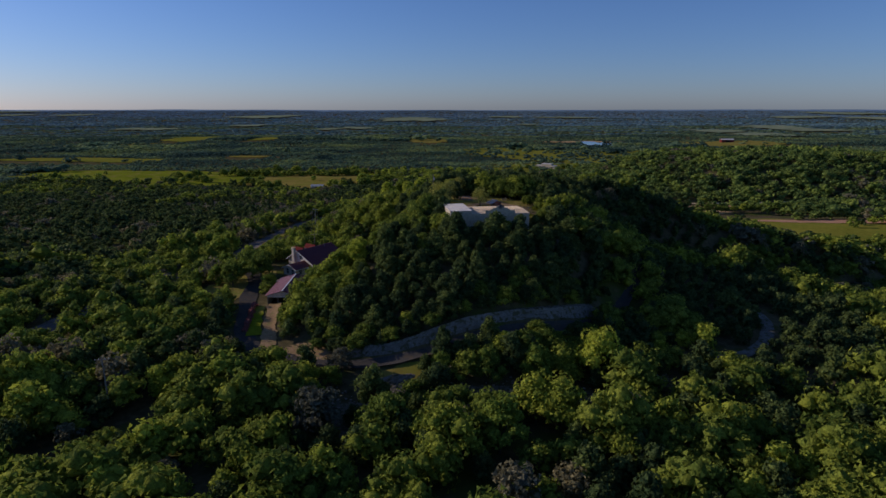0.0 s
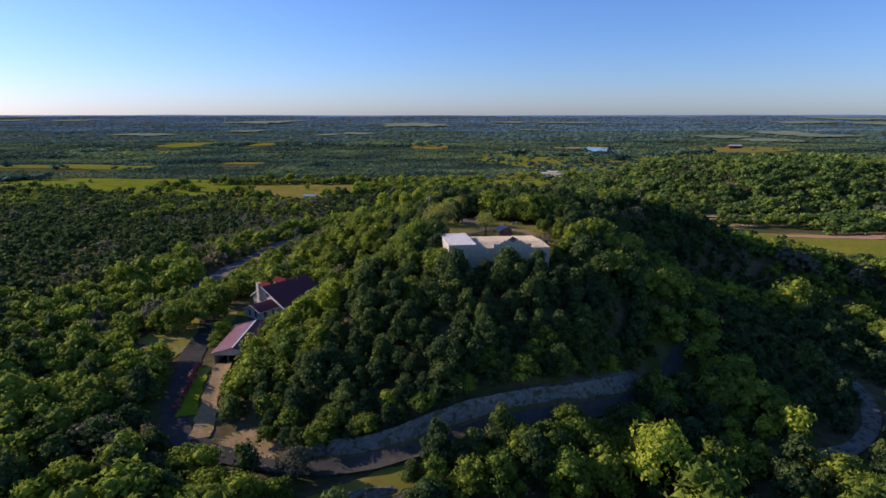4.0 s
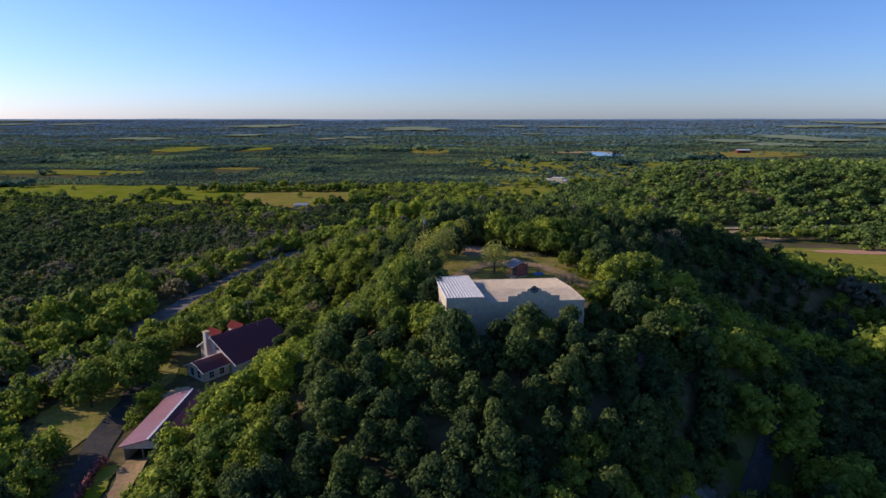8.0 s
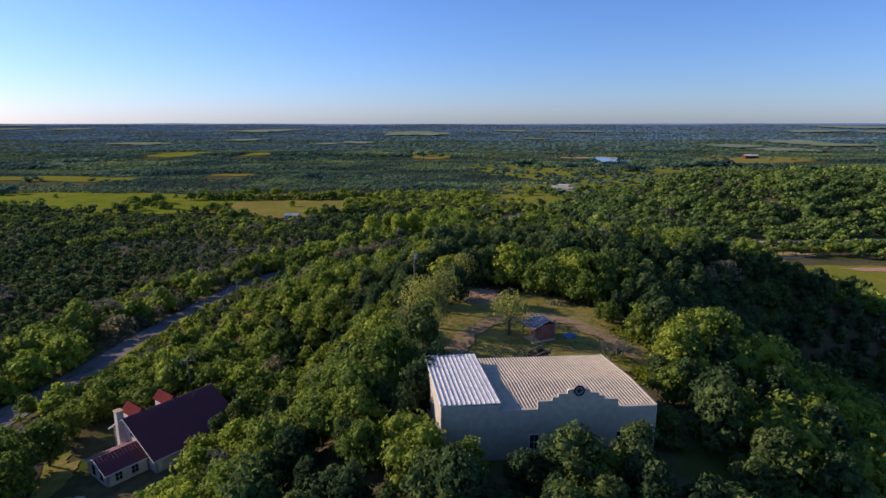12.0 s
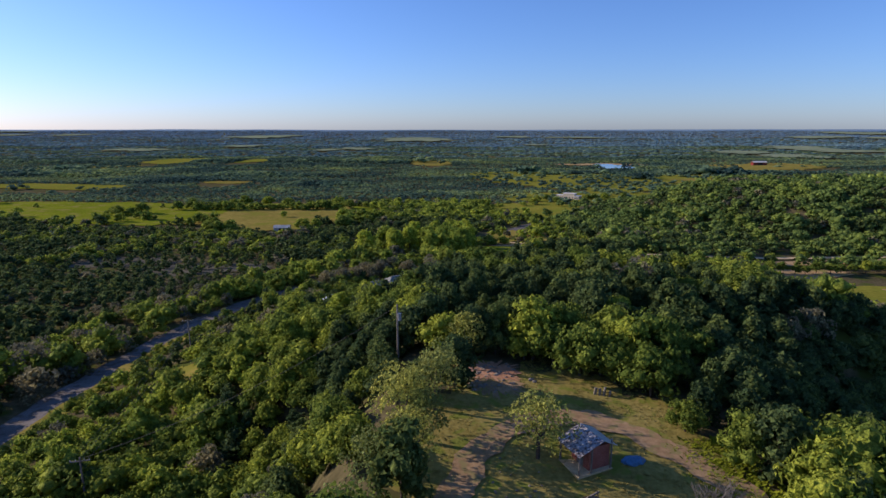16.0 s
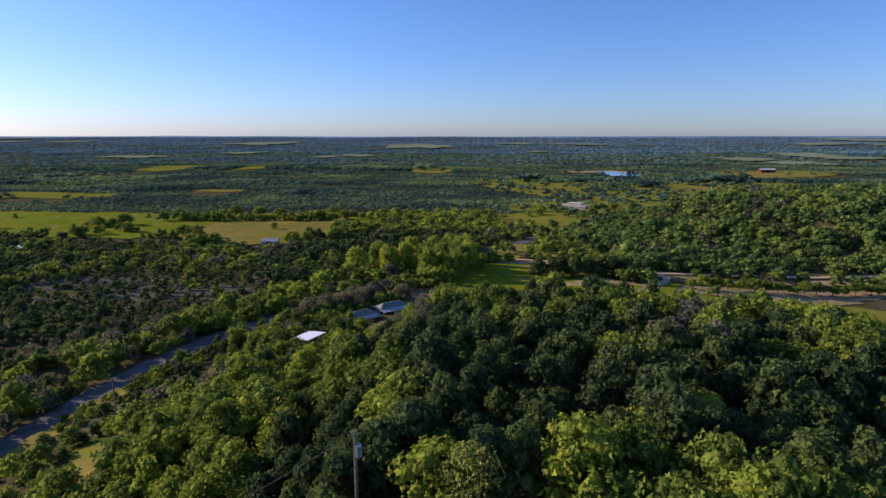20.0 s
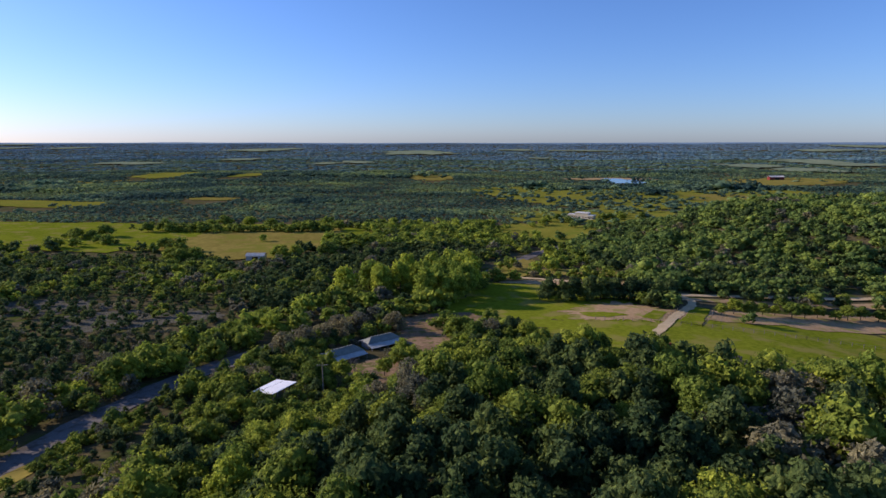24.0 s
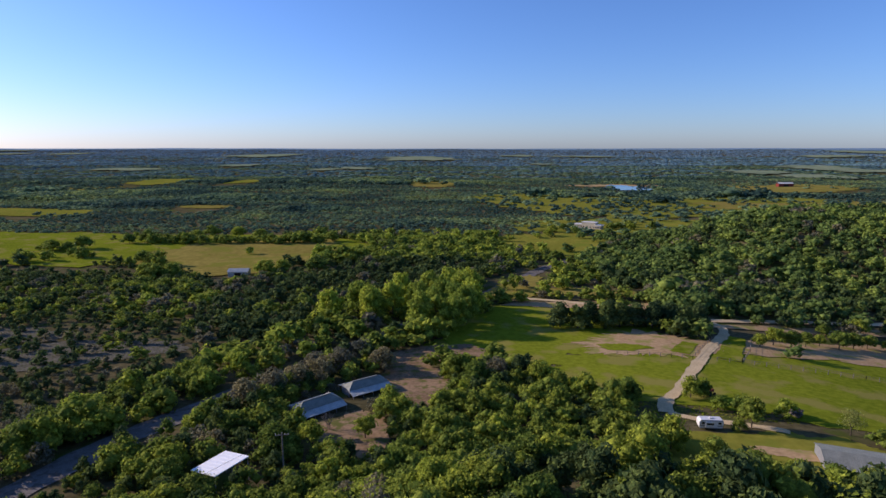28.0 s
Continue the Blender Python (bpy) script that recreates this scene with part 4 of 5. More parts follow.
# the long building on the hilltop
WB = thing("hall_building", pose(4.32, -7.3, 2.55, 0, 0, 4.6), "long beige metal hall with a stepped parapet on the hilltop", "building")
SKEW = Matrix(((1, -0.085, 0, 0), (0, 1, 0, 0), (0, 0, 1, 0), (0, 0, 0, 1)))


def hall(name, bm, mat, parent=None, label=""):
    bmesh.ops.transform(bm, matrix=SKEW, verts=bm.verts[:])
    return part(name, bm, mat, parent or WB, label)


def across(outline, x0, x1):
    """An upright outline of y, z pushed from x0 to x1."""
    bm = prism(outline, x0, x1)
    for v in bm.verts:
        v.co = Vector((v.co.y, v.co.x, v.co.z))
    bmesh.ops.recalc_face_normals(bm, faces=bm.faces[:])
    return bm


D = 12.4
hall("wing_front_wall", box(0, 5.35, -0.02, 0.2, -1.5, 5.7), M_STUCCO)
hall("wing_side_wall", box(0, 0.2, 0.2, D - 1.1, -1.5, 5.62), M_STUCCO)
hall("wing_back_wall", box(0, 5.35, D - 1.3, D - 1.1, -1.0, 5.62), M_STUCCO)
hall("wing_inner_wall", box(5.2, 5.4, 0.22, D - 1.1, 4.0, 5.62), M_STUCCO, label="grey-blue shaded beige metal wall")
hall("wing_roof", slab((-0.12, -0.1, 5.78), (-0.12, D - 1.0, 5.78), (5.47, D - 1.0, 5.84), (5.47, -0.1, 5.84), 0.08), M_WHITEROOF, label="bright white ribbed metal roof")
for i in range(13):
    x = -0.05 + i * 5.45 / 12
    hall("roof_rib", box(x - 0.04, x + 0.04, -0.08, D - 1.02, 5.77, 5.96), M_WHITEROOF)
low, st = 5.05, [(8.95, 5.05), (8.95, 5.85), (10.3, 5.85), (10.3, 6.2), (10.85, 6.2), (10.85, 6.52), (11.7, 6.52), (11.7, 6.8)]
arch = [(12.75 - 1.05 * math.cos(a), 6.8 + 0.22 * math.sin(a)) for a in np.linspace(0, math.pi, 9)]
outline = [(5.35, -1.8), (20.3, -1.8), (20.3, low)] + [(25.5 - x, z) for x, z in st] + arch[::-1] + st[::-1] + [(5.35, low)]
hall("parapet_wall", prism(outline, 0.0, 0.22), M_STUCCO, label="beige front wall with stepped parapet")
edge_top = [(5.35, low)] + st + arch + [(25.5 - x, z) for x, z in st[::-1]] + [(20.3, low)]
for (xa, za), (xb, zb) in zip(edge_top, edge_top[1:]):
    if abs(xa - xb) > 0.02:
        hall("coping", prism([(xa, za), (xb, zb), (xb, zb + 0.07), (xa, za + 0.07)], -0.04, 0.26), M_TANROOF)
hall("side_wall", box(20.1, 20.3, 0.22, D, -1.8, 4.55), M_STUCCO)
hall("back_wall", box(5.4, 20.3, D - 0.2, D, -1.0, 4.72), M_STUCCO)
rb = 5.6
hall("roof_front_slope", slab((5.42, 0.22, 4.98), (20.42, 0.22, 4.98), (20.42, rb, 5.24), (5.42, rb, 5.24), 0.06), M_TANROOF, label="cream ribbed metal roof")
hall("roof_back_slope", slab((20.42, D + 0.25, 4.80), (5.42, D + 0.25, 4.80), (5.42, rb, 5.24), (20.42, rb, 5.24), 0.06), M_TANROOF, label="cream ribbed metal roof")
for i in range(46):
    x = 5.6 + i * 14.75 / 45
    hall("roof_rib", across([(0.26, 4.98), (rb, 5.24), (D + 0.22, 4.80), (D + 0.22, 4.88), (rb, 5.32), (0.26, 5.06)], x - 0.03, x + 0.03), M_TANROOF)
hall("rake_trim", across([(0.2, 4.9), (rb, 5.15), (D + 0.25, 4.71), (D + 0.25, 4.92), (rb, 5.36), (0.2, 5.1)], 20.3, 20.46), M_TANROOF)
ring = bmesh.new()
for i in range(28):
    a0, a1 = i * 6.2832 / 28, (i + 1) * 6.2832 / 28
    for r0, r1, y0, y1 in ((0.40, 0.52, -0.12, -0.04),):
        prism([(r0 * math.cos(a0), r0 * math.sin(a0)), (r1 * math.cos(a0), r1 * math.sin(a0)), (r1 * math.cos(a1), r1 * math.sin(a1)), (r0 * math.cos(a1), r0 * math.sin(a1))], y0, y1, ring)
bmesh.ops.translate(ring, verts=ring.verts[:], vec=(12.75, 0, 6.88))
emb = hall("ring_emblem", ring, M_BLACK, label="round black metal emblem")
hall("emblem_disc", prism([(12.75 + 0.40 * math.cos(a), 6.88 + 0.40 * math.sin(a)) for a in np.linspace(0, 6.2832, 24, endpoint=False)], -0.07, -0.03), M_GREYMETAL, emb)
star = [(12.75 + (0.34 if i % 2 == 0 else 0.14) * math.sin(i * math.pi / 5), 6.88 + (0.34 if i % 2 == 0 else 0.14) * math.cos(i * math.pi / 5)) for i in range(10)]
hall("star", prism(star, -0.11, -0.07), M_BLACK, emb)
dr = hall("double_door", box(11.55, 13.65, -0.04, 0.0, 0.0, 2.5), M_BLACK, label="dark double door")
hall("door_frame", prism([(11.4, 0), (13.8, 0), (13.8, 2.65), (11.4, 2.65)], -0.025, 0.0), M_STUCCO, dr)
for x0 in (8.3, 16.6):
    w = hall("window", box(x0 - 0.08, x0 + 0.88, -0.03, 0.0, 1.0, 2.6), M_WHITE)
    hall("pane", box(x0, x0 + 0.8, -0.045, -0.03, 1.08, 2.52), M_DARK, w)
    hall("muntin", box(x0 + 0.38, x0 + 0.42, -0.06, -0.045, 1.08, 2.52), M_WHITE, w)
    hall("muntin", box(x0, x0 + 0.8, -0.058, -0.045, 1.78, 1.82), M_WHITE, w)
for x in (0.02, 5.3, 20.25):
    hall("corner_trim", box(x - 0.06, x + 0.06, -0.05, 0.03, -1.5, 5.0 if x > 6 else 5.65), M_TANROOF)

# red board shed with a tin roof and a lean-to porch
SH = thing("shed", pose(18.1, 21.6, zat(18.1, 21.6), 0, 0, 24), "small red board shed with patchy tin roof", "shed")
part("slab", box(-2.3, 1.4, -1.7, 1.4, -0.4, 0.08, 0.02), M_GRAVEL, SH)
for nm, b in (("wall", (-0.9, 1.3, -1.25, -1.15)), ("wall", (-0.9, 1.3, 1.15, 1.25)), ("wall", (-0.9, -0.8, -1.15, 1.15)), ("wall", (1.2, 1.3, -1.15, 1.15))):
    w = part(nm, box(*b, 0.08, 2.25), M_REDBOARD, SH)
    horizontal = b[1] - b[0] > 1
    n = 11
    for i in range(n):
        t = (i + 0.5) / n
        if horizontal:
            x = b[0] + t * (b[1] - b[0])
            part("board", box(x - 0.085, x + 0.085, b[2] - 0.02, b[2], 0.1, 2.24) if b[2] < 0 else box(x - 0.085, x + 0.085, b[3], b[3] + 0.02, 0.1, 2.24), M_REDBOARD, w)
        else:
            y = b[2] + t * (b[3] - b[2])
            part("board", box(b[0] - 0.02, b[0], y - 0.085, y + 0.085, 0.1, 2.24) if b[0] < 0 else box(b[1], b[1] + 0.02, y - 0.085, y + 0.085, 0.1, 2.24), M_REDBOARD, w)
for i in range(7):
    y0 = -1.75 + i * 0.5
    part("roof_sheet", slab((-2.35, y0 + 0.49, 1.95 + 0.02 * (i % 2)), (-2.35, y0, 1.95 + 0.02 * (i % 2)), (0.25, y0, 2.95), (0.25, y0 + 0.49, 2.95), 0.03), M_RUST, SH)
    part("roof_sheet", slab((1.75, y0, 2.2), (1.75, y0 + 0.49, 2.2 + 0.02 * (i % 2)), (0.25, y0 + 0.49, 2.95), (0.25, y0, 2.95), 0.03), M_STEEL, SH)
for x, y in ((-2.1, -1.5), (-2.1, 1.3), (-0.9, -1.6), (1.2, -1.6)):
    part("post", box(x - 0.06, x + 0.06, y - 0.06, y + 0.06, 0.0, 2.05 + 0.3 * (x + 2.1) / 1.2), M_WOOD, SH)
part("door", box(-0.93, -0.9, -0.5, 0.4, 0.1, 1.95), M_WOOD, SH)


# old wooden cart
def wheel(r, spokes, mat, parent, m):
    bm = bmesh.new()
    n = 20
    for i in range(n):
        a0, a1 = i * 6.2832 / n, (i + 1) * 6.2832 / n
        prism([(r * 0.88 * math.cos(a0), r * 0.88 * math.sin(a0)), (r * math.cos(a0), r * math.sin(a0)), (r * math.cos(a1), r * math.sin(a1)), (r * 0.88 * math.cos(a1), r * 0.88 * math.sin(a1))], -0.04, 0.04, bm)
    w = part("wheel", bm, mat, parent, m=m)
    for i in range(spokes):
        a = i * 6.2832 / spokes
        part("spoke", rod((0.06 * math.cos(a), 0, 0.06 * math.sin(a)), (0.9 * r * math.cos(a), 0, 0.9 * r * math.sin(a)), 0.025, 0.02, 5), mat, w)
    part("hub", rod((0, -0.1, 0), (0, 0.1, 0), 0.09, 0.09, 8), mat, w)
    return w


CT = thing("wooden_cart", pose(16.7, 14.2, zat(16.7, 14.2), 0, -9, 28) @ Matrix.Scale(1.3, 4), "old dark wooden cart with spoked wheels", "cart")
for y in (-0.75, 0.75):
    wheel(0.65, 10, M_DARKWOOD, CT, pose(0, y, 0.62))
part("axle", rod((0, -0.8, 0.62), (0, 0.8, 0.62), 0.05), M_DARKWOOD, CT)
for i in range(6):
    part("bed_board", box(-1.2, 1.2, -0.6 + i * 0.2, -0.42 + i * 0.2, 0.78, 0.82), M_DARKWOOD, CT)
for y in (-0.62, 0.62):
    part("side_rail", box(-1.2, 1.2, y - 0.04, y + 0.04, 1.15, 1.27), M_WOOD, CT)
    for x in (-1.1, -0.4, 0.4, 1.1):
        part("stake", box(x - 0.03, x + 0.03, y - 0.03, y + 0.03, 0.8, 1.3), M_DARKWOOD, CT)
part("draw_pole", rod((-1.2, 0, 0.78), (-3.1, 0.1, 0.12), 0.05, 0.04), M_DARKWOOD, CT)
part("barrel", rod((0.3, 0, 0.83), (0.3, 0, 1.5), 0.38, 0.34, 12), M_BLACK, CT)

TP = thing("tarp_bundle", pose(22.2, 21.6, zat(22.2, 21.6), 0, 0, 10), "blue tarpaulin over a low heap on the grass", "tarp")
bm = bmesh.new()
bmesh.ops.create_icosphere(bm, subdivisions=3, radius=1)
for v in bm.verts:
    k = 1 + 0.22 * noise.noise(v.co * 2.3)
    v.co = Vector((v.co.x * 1.15 * k, v.co.y * 0.65 * k, max(-0.05, v.co.z * 0.55 * k)))
part("cover", bm, M_BLUE, TP)
for i, (dx, dy, h, ln) in enumerate(((0, 0, 0.9, 8), (0.5, -0.2, 0.8, -10), (0.9, -0.3, 1.05, 6), (1.5, -0.5, 0.7, 4))):
    p = tagged(part("standing_stone", box(-0.16, 0.16, -0.1, 0.1, -0.2, h, 0.04), M_PALEROCK), "weathered pale upright stone slab", "stone", "stones by the yard")
    p.matrix_basis = pose(21.6 + dx, 33.4 + dy, zat(21.6 + dx, 33.4 + dy), ln, 6, 20 * i)


# maroon-roofed stone house on the western slope
def gable_house(root, L, hw, eave, ridge, wall_mat, roof_mat, over=0.4, x0=0.0, yc=0.0, rib=0.04, left=None, left_eave=None):
    """A gabled body along local x: hw and eave on the right, left and left_eave on the other side."""
    left, left_eave = left or hw, left_eave or eave
    for s, w, ev in ((-1, hw, eave), (1, left, left_eave)):
        y = yc + s * w
        part("side_wall", box(x0, x0 + L, *sorted((y, y - s * 0.22)), -2.0, ev), wall_mat, root)
        ex, ez = w + over, ev - over * (ridge - ev) / w
        c = [(x0 - over, yc + s * ex, ez + 0.12), (x0 + L + over, yc + s * ex, ez + 0.12), (x0 + L + over, yc, ridge + 0.12), (x0 - over, yc, ridge + 0.12)]
        if s > 0:
            c = [c[1], c[0], c[3], c[2]]
        r = part("roof", slab(*c, 0.10), roof_mat, root)
        n = int((L + 2 * over) / 0.45)
        for i in range(n + 1):
            t = i / n
            a, b = Vector(c[0]).lerp(Vector(c[1]), t), Vector(c[3]).lerp(Vector(c[2]), t)
            part("seam", rod(a + Vector((0, 0, 0.02)), b + Vector((0, 0, 0.02)), 0.03, 0.03, 4), roof_mat, r)
        part("fascia", box(x0 - over, x0 + L + over, *sorted((yc + s * (ex + 0.005), yc + s * (ex + 0.05))), ez - 0.06, ez + 0.14), M_WHITE, r)
        a, b = Vector((x0 - over - 0.02, yc + s * ex, ez + 0.13)), Vector((x0 - over - 0.02, yc, ridge + 0.13))
        part("barge_board", slab(a, b, b + Vector((0, 0, -0.22)), a + Vector((0, 0, -0.22)), 0.05), M_WHITE, root)
    for x in (x0, x0 + L - 0.22):
        bm = prism([(-hw, -2.0), (left, -2.0), (left, left_eave), (0, ridge), (-hw, eave)], 0, 0.22)
        bmesh.ops.transform(bm, matrix=Matrix(((0, 1, 0, x), (1, 0, 0, yc), (0, 0, 1, 0), (0, 0, 0, 1))), verts=bm.verts[:])
        bmesh.ops.recalc_face_normals(bm, faces=bm.faces[:])
        part("gable_wall", bm, wall_mat, root)


def end_window(root, x, y, z, w, h, name="window"):
    """A window in a wall that faces local -x."""
    f = part(name, box(x - 0.05, x, y - w / 2 - 0.09, y + w / 2 + 0.09, z - 0.09, z + h + 0.09), M_WHITE, root)
    for s in (-1, 1):
        part("pane", box(x - 0.07, x - 0.05, *sorted((y + s * 0.03, y + s * w / 2)), z, z + h * 0.48), M_DARK, f)
        part("pane", box(x - 0.07, x - 0.05, *sorted((y + s * 0.03, y + s * w / 2)), z + h * 0.53, z + h), M_DARK, f)
    return f


HZ = -15.6
HS = thing("stone_house", pose(-42.8, 21.9, HZ, 0, 0, 54), "cream stone house with a steep maroon metal roof", "house")
gable_house(HS, 13.5, 7.8, 2.6, 6.35, M_STONE, M_REDROOF, 0.5, left=4.6, left_eave=3.4)
gable_house(HS, 5.6, 2.9, 2.4, 3.6, M_STONE, M_REDROOF, 0.4, -5.7, -2.9)
ch = part("chimney", box(-0.75, 0.1, 0.9, 1.9, -1.5, 7.15, 0.03), M_STONE, HS, "tall cream stone chimney")
part("chimney_cap", box(-0.85, 0.2, 0.8, 2.0, 7.15, 7.3), M_GRAVEL, ch)
for i in range(22):
    for j in range(2):
        z = -0.2 + i * 0.33
        part("stone", box(-0.79, -0.752, 0.93 + 0.47 * j + 0.1 * (i % 2), 1.36 + 0.47 * j + 0.06 * (i % 2), z, z + 0.30, 0.015), M_STONE, ch)
end_window(HS, 0, -1.6, 3.9, 1.1, 1.1)
for y in (-4.2, -1.9):
    end_window(HS, -5.7, y, 0.8, 0.9, 1.5)
for x in (-4.2, -2.0):
    window(HS, x - 0.45, x + 0.45, 0.8, 2.0, -5.8)
for x in (2.5, 7.5):
    d = part("dormer", box(x - 1.0, x + 1.0, 0.6, 4.2, 3.6, 5.3), M_STONE, HS, "dormer with brick-red metal roof")
    for s in (-1, 1):
        c = [(x + s * 1.25, 0.2, 5.55), (x + s * 1.25, 4.6, 5.55), (x, 4.6, 6.75), (x, 0.2, 6.75)]
        sheet("roof", c if s > 0 else [c[1], c[0], c[3], c[2]], 0.08, M_BRICKRED, d)
    bm = prism([(x - 1, 5.3), (x + 1, 5.3), (x, 6.55)], 4.0, 4.2)
    part("dormer_gable", bm, M_STONE, d)
    part("pane", box(x - 0.4, x + 0.4, 4.2, 4.22, 4.2, 5.2), M_DARK, d)
part("vent_pipe", rod((10, -1.2, 5.2), (10, -1.2, 6.7), 0.06), M_GREYMETAL, HS)

GR = thing("garage", pose(-38.4, -12.2, -15.4, 0, 0, 91), "open-fronted garage with a maroon metal roof, sunny slope painted lighter", "garage")
for s in (-1, 1):
    c = [(-0.5, s * 4.4, 3.05), (15.3, s * 4.4, 3.05), (15.3, 0, 4.3), (-0.5, 0, 4.3)]
    # The slope toward the sun gets the lighter maroon, as if lit.
    sheet("roof", c if s < 0 else [c[1], c[0], c[3], c[2]], 0.1, M_SUNLITROOF if s > 0 else M_REDROOF, GR)
    part("side_wall", box(0.4, 14.8, *sorted((s * 4.0, s * 3.85)), -1.5, 3.0), M_STONE, GR)
part("ridge_cap", box(-0.5, 15.3, -0.16, 0.16, 4.28, 4.36), M_WHITE, GR)
for x in (0.35, 14.65):
    bm = bmesh.new()
    prism([(-4.0, 2.35 if x < 1 else -1.5), (4.0, 2.35 if x < 1 else -1.5), (4.0, 3.0), (0, 4.2), (-4.0, 3.0)], 0, 0.16, bm)
    bmesh.ops.transform(bm, matrix=Matrix(((0, 1, 0, x), (1, 0, 0, 0), (0, 0, 1, 0), (0, 0, 0, 1))), verts=bm.verts[:])
    bmesh.ops.recalc_face_normals(bm, faces=bm.faces[:])
    part("gable_wall", bm, M_STONE, GR)
for y in (-3.9, -1.3, 1.3, 3.9):
    part("post", box(0.3, 0.5, y - 0.1, y + 0.1, -1.5, 2.4), M_WOOD, GR)
# Black sheet added inside so that the open front looks deep in shade.
part("shade_panel", box(5.0, 5.1, -3.8, 3.8, -0.2, 2.9), M_BLACK, GR, "black panel standing in for the shaded interior")


# sheds of the valley farmyard
def metal_shed(name, label, x, y, zg, turn, L, W, h, rise, roof, lean=2.6, lean_mat=None):
    """Post shed: gabled sheet roof, open lean-to along its +y... and -y sides, low walls."""
    s0 = thing(name, pose(x, y, zg, 0, 0, turn), label, "shed", "farm sheds")
    for s in (-1, 1):
        q = W / 2
        c = [(-L / 2, s * q, h), (L / 2, s * q, h), (L / 2 - q, 0, h + rise), (-L / 2 + q, 0, h + rise)]
        e = [(s * L / 2, s * -q, h), (s * L / 2, s * q, h), (s * (L / 2 - q), s * 0.1, h + rise), (s * (L / 2 - q), s * -0.1, h + rise)]
        part("hip_end", slab(*e, 0.07), roof, s0)
        sheet("roof", c if s < 0 else [c[1], c[0], c[3], c[2]], 0.07, roof, s0)
        if lean:
            d = [(-L / 2, s * (W / 2 + lean), h - 0.75), (L / 2, s * (W / 2 + lean), h - 0.75), (L / 2, s * (W / 2 - 0.1), h - 0.1), (-L / 2, s * (W / 2 - 0.1), h - 0.1)]
            sheet("lean_to_roof", d if s < 0 else [d[1], d[0], d[3], d[2]], 0.07, lean_mat or roof, s0)
        n = 5
        for i in range(n):
            px = -L / 2 + 0.2 + i * (L - 0.4) / (n - 1)
            py = s * (W / 2 + lean - 0.15)
            part("post", box(px - 0.09, px + 0.09, py - 0.09, py + 0.09, -1.2, h - (0.78 if lean else 0.1)), M_WOOD, s0)
    part("ridge_cap", box(-L / 2 + W / 2, L / 2 - W / 2, -0.2, 0.2, h + rise - 0.02, h + rise + 0.05), roof, s0)
    part("back_wall", box(-L / 2 + 0.1, L / 2 - 0.1, W / 2 - 0.2, W / 2 - 0.1, -1.0, h - 0.1), M_GREYMETAL, s0)
    part("end_wall", box(-L / 2 + 0.1, -L / 2 + 0.2, -W / 2, W / 2, -1.0, h - 0.05), M_GREYMETAL, s0)
    return s0


CP = thing("carport", pose(-33.0, 154.1, -24.3, 0, 0, 62), "low carport with a bright white flat roof", "carport")
part("roof", slab((-3.7, -3.1, 3.45), (3.7, -3.1, 3.45), (3.7, 3.1, 2.75), (-3.7, 3.1, 2.75), 0.14), M_SHEET, CP, "bright white roof sheet")
for i in range(8):
    x = -3.6 + i * 7.2 / 7
    part("roof_seam", rod((x, -3.05, 3.46), (x, 3.05, 2.77), 0.03, 0.03, 4), M_SHEET, CP)
for x in (-3.5, 0, 3.5):
    for y in (-2.9, 2.9):
        part("post", box(x - 0.06, x + 0.06, y - 0.06, y + 0.06, -1.5, 3.0 - 0.11 * y), M_GREYMETAL, CP)
metal_shed("barn", "open metal barn with olive-grey hipped roof and pale lean-tos", -24.5, 189.5, -30.0, 42, 11.5, 4.6, 3.6, 1.3, M_STEELDARK, 2.2, M_STEEL)
metal_shed("barn", "open metal barn with olive-grey hipped roof and pale lean-tos", -15.0, 203.5, -31.0, 36, 11.5, 4.6, 3.6, 1.3, M_STEELDARK, 2.2, M_STEEL)

# travel trailer
TR = thing("travel_trailer", pose(64.5, 180.4, zat(64.5, 180.4) + 0.25, 0, 0, -4) @ Matrix.Scale(0.74, 4), "white travel trailer with grey stripe and dark windows", "trailer")
prof = [(-3.3, 0.55), (3.2, 0.55), (3.4, 1.2), (3.4, 2.6), (3.1, 3.05), (-3.0, 3.05), (-3.5, 2.4), (-3.5, 1.1)]
part("body", prism(prof, -1.25, 1.25), M_WHITE, TR)
part("stripe", box(-3.4, 3.38, -1.275, -1.25, 1.05, 1.35), M_GREYMETAL, TR)
part("skirt", box(-3.2, 3.1, -1.2, 1.2, 0.35, 0.55), M_GREYMETAL, TR)
for a, b in ((-2.8, -1.7), (-0.6, 0.6), (1.9, 2.8)):
    part("window", box(a, b, -1.285, -1.25, 1.7, 2.35, 0.02), M_DARK, TR)
part("door", box(1.05, 1.7, -1.29, -1.25, 0.6, 2.5, 0.02), M_WHITE, TR)
part("slide_out", box(-1.9, 0.9, -1.65, -1.25, 0.75, 2.6, 0.04), M_WHITE, TR)
part("window", box(-1.5, 0.5, -1.68, -1.65, 1.6, 2.2), M_DARK, TR)
part("roof_unit", box(-0.4, 0.6, -0.4, 0.4, 3.05, 3.35, 0.08), M_WHITE, TR)
part("awning_roll", rod((-3.0, -1.35, 2.85), (3.0, -1.35, 2.85), 0.07, 0.07, 8), M_GREYMETAL, TR)
for x in (0.2, 1.1):
    for y in (-1.05, 1.05):
        w = part("wheel", rod((x, y - 0.12, 0.34), (x, y + 0.12, 0.34), 0.34, 0.34, 14), M_BLACK, TR)
        part("rim", rod((x, y - 0.13, 0.34), (x, y + 0.13, 0.34), 0.18, 0.18, 10), M_GREYMETAL, w)
part("hitch", rod((-3.4, 0, 0.5), (-4.6, 0, 0.45), 0.06), M_BLACK, TR)

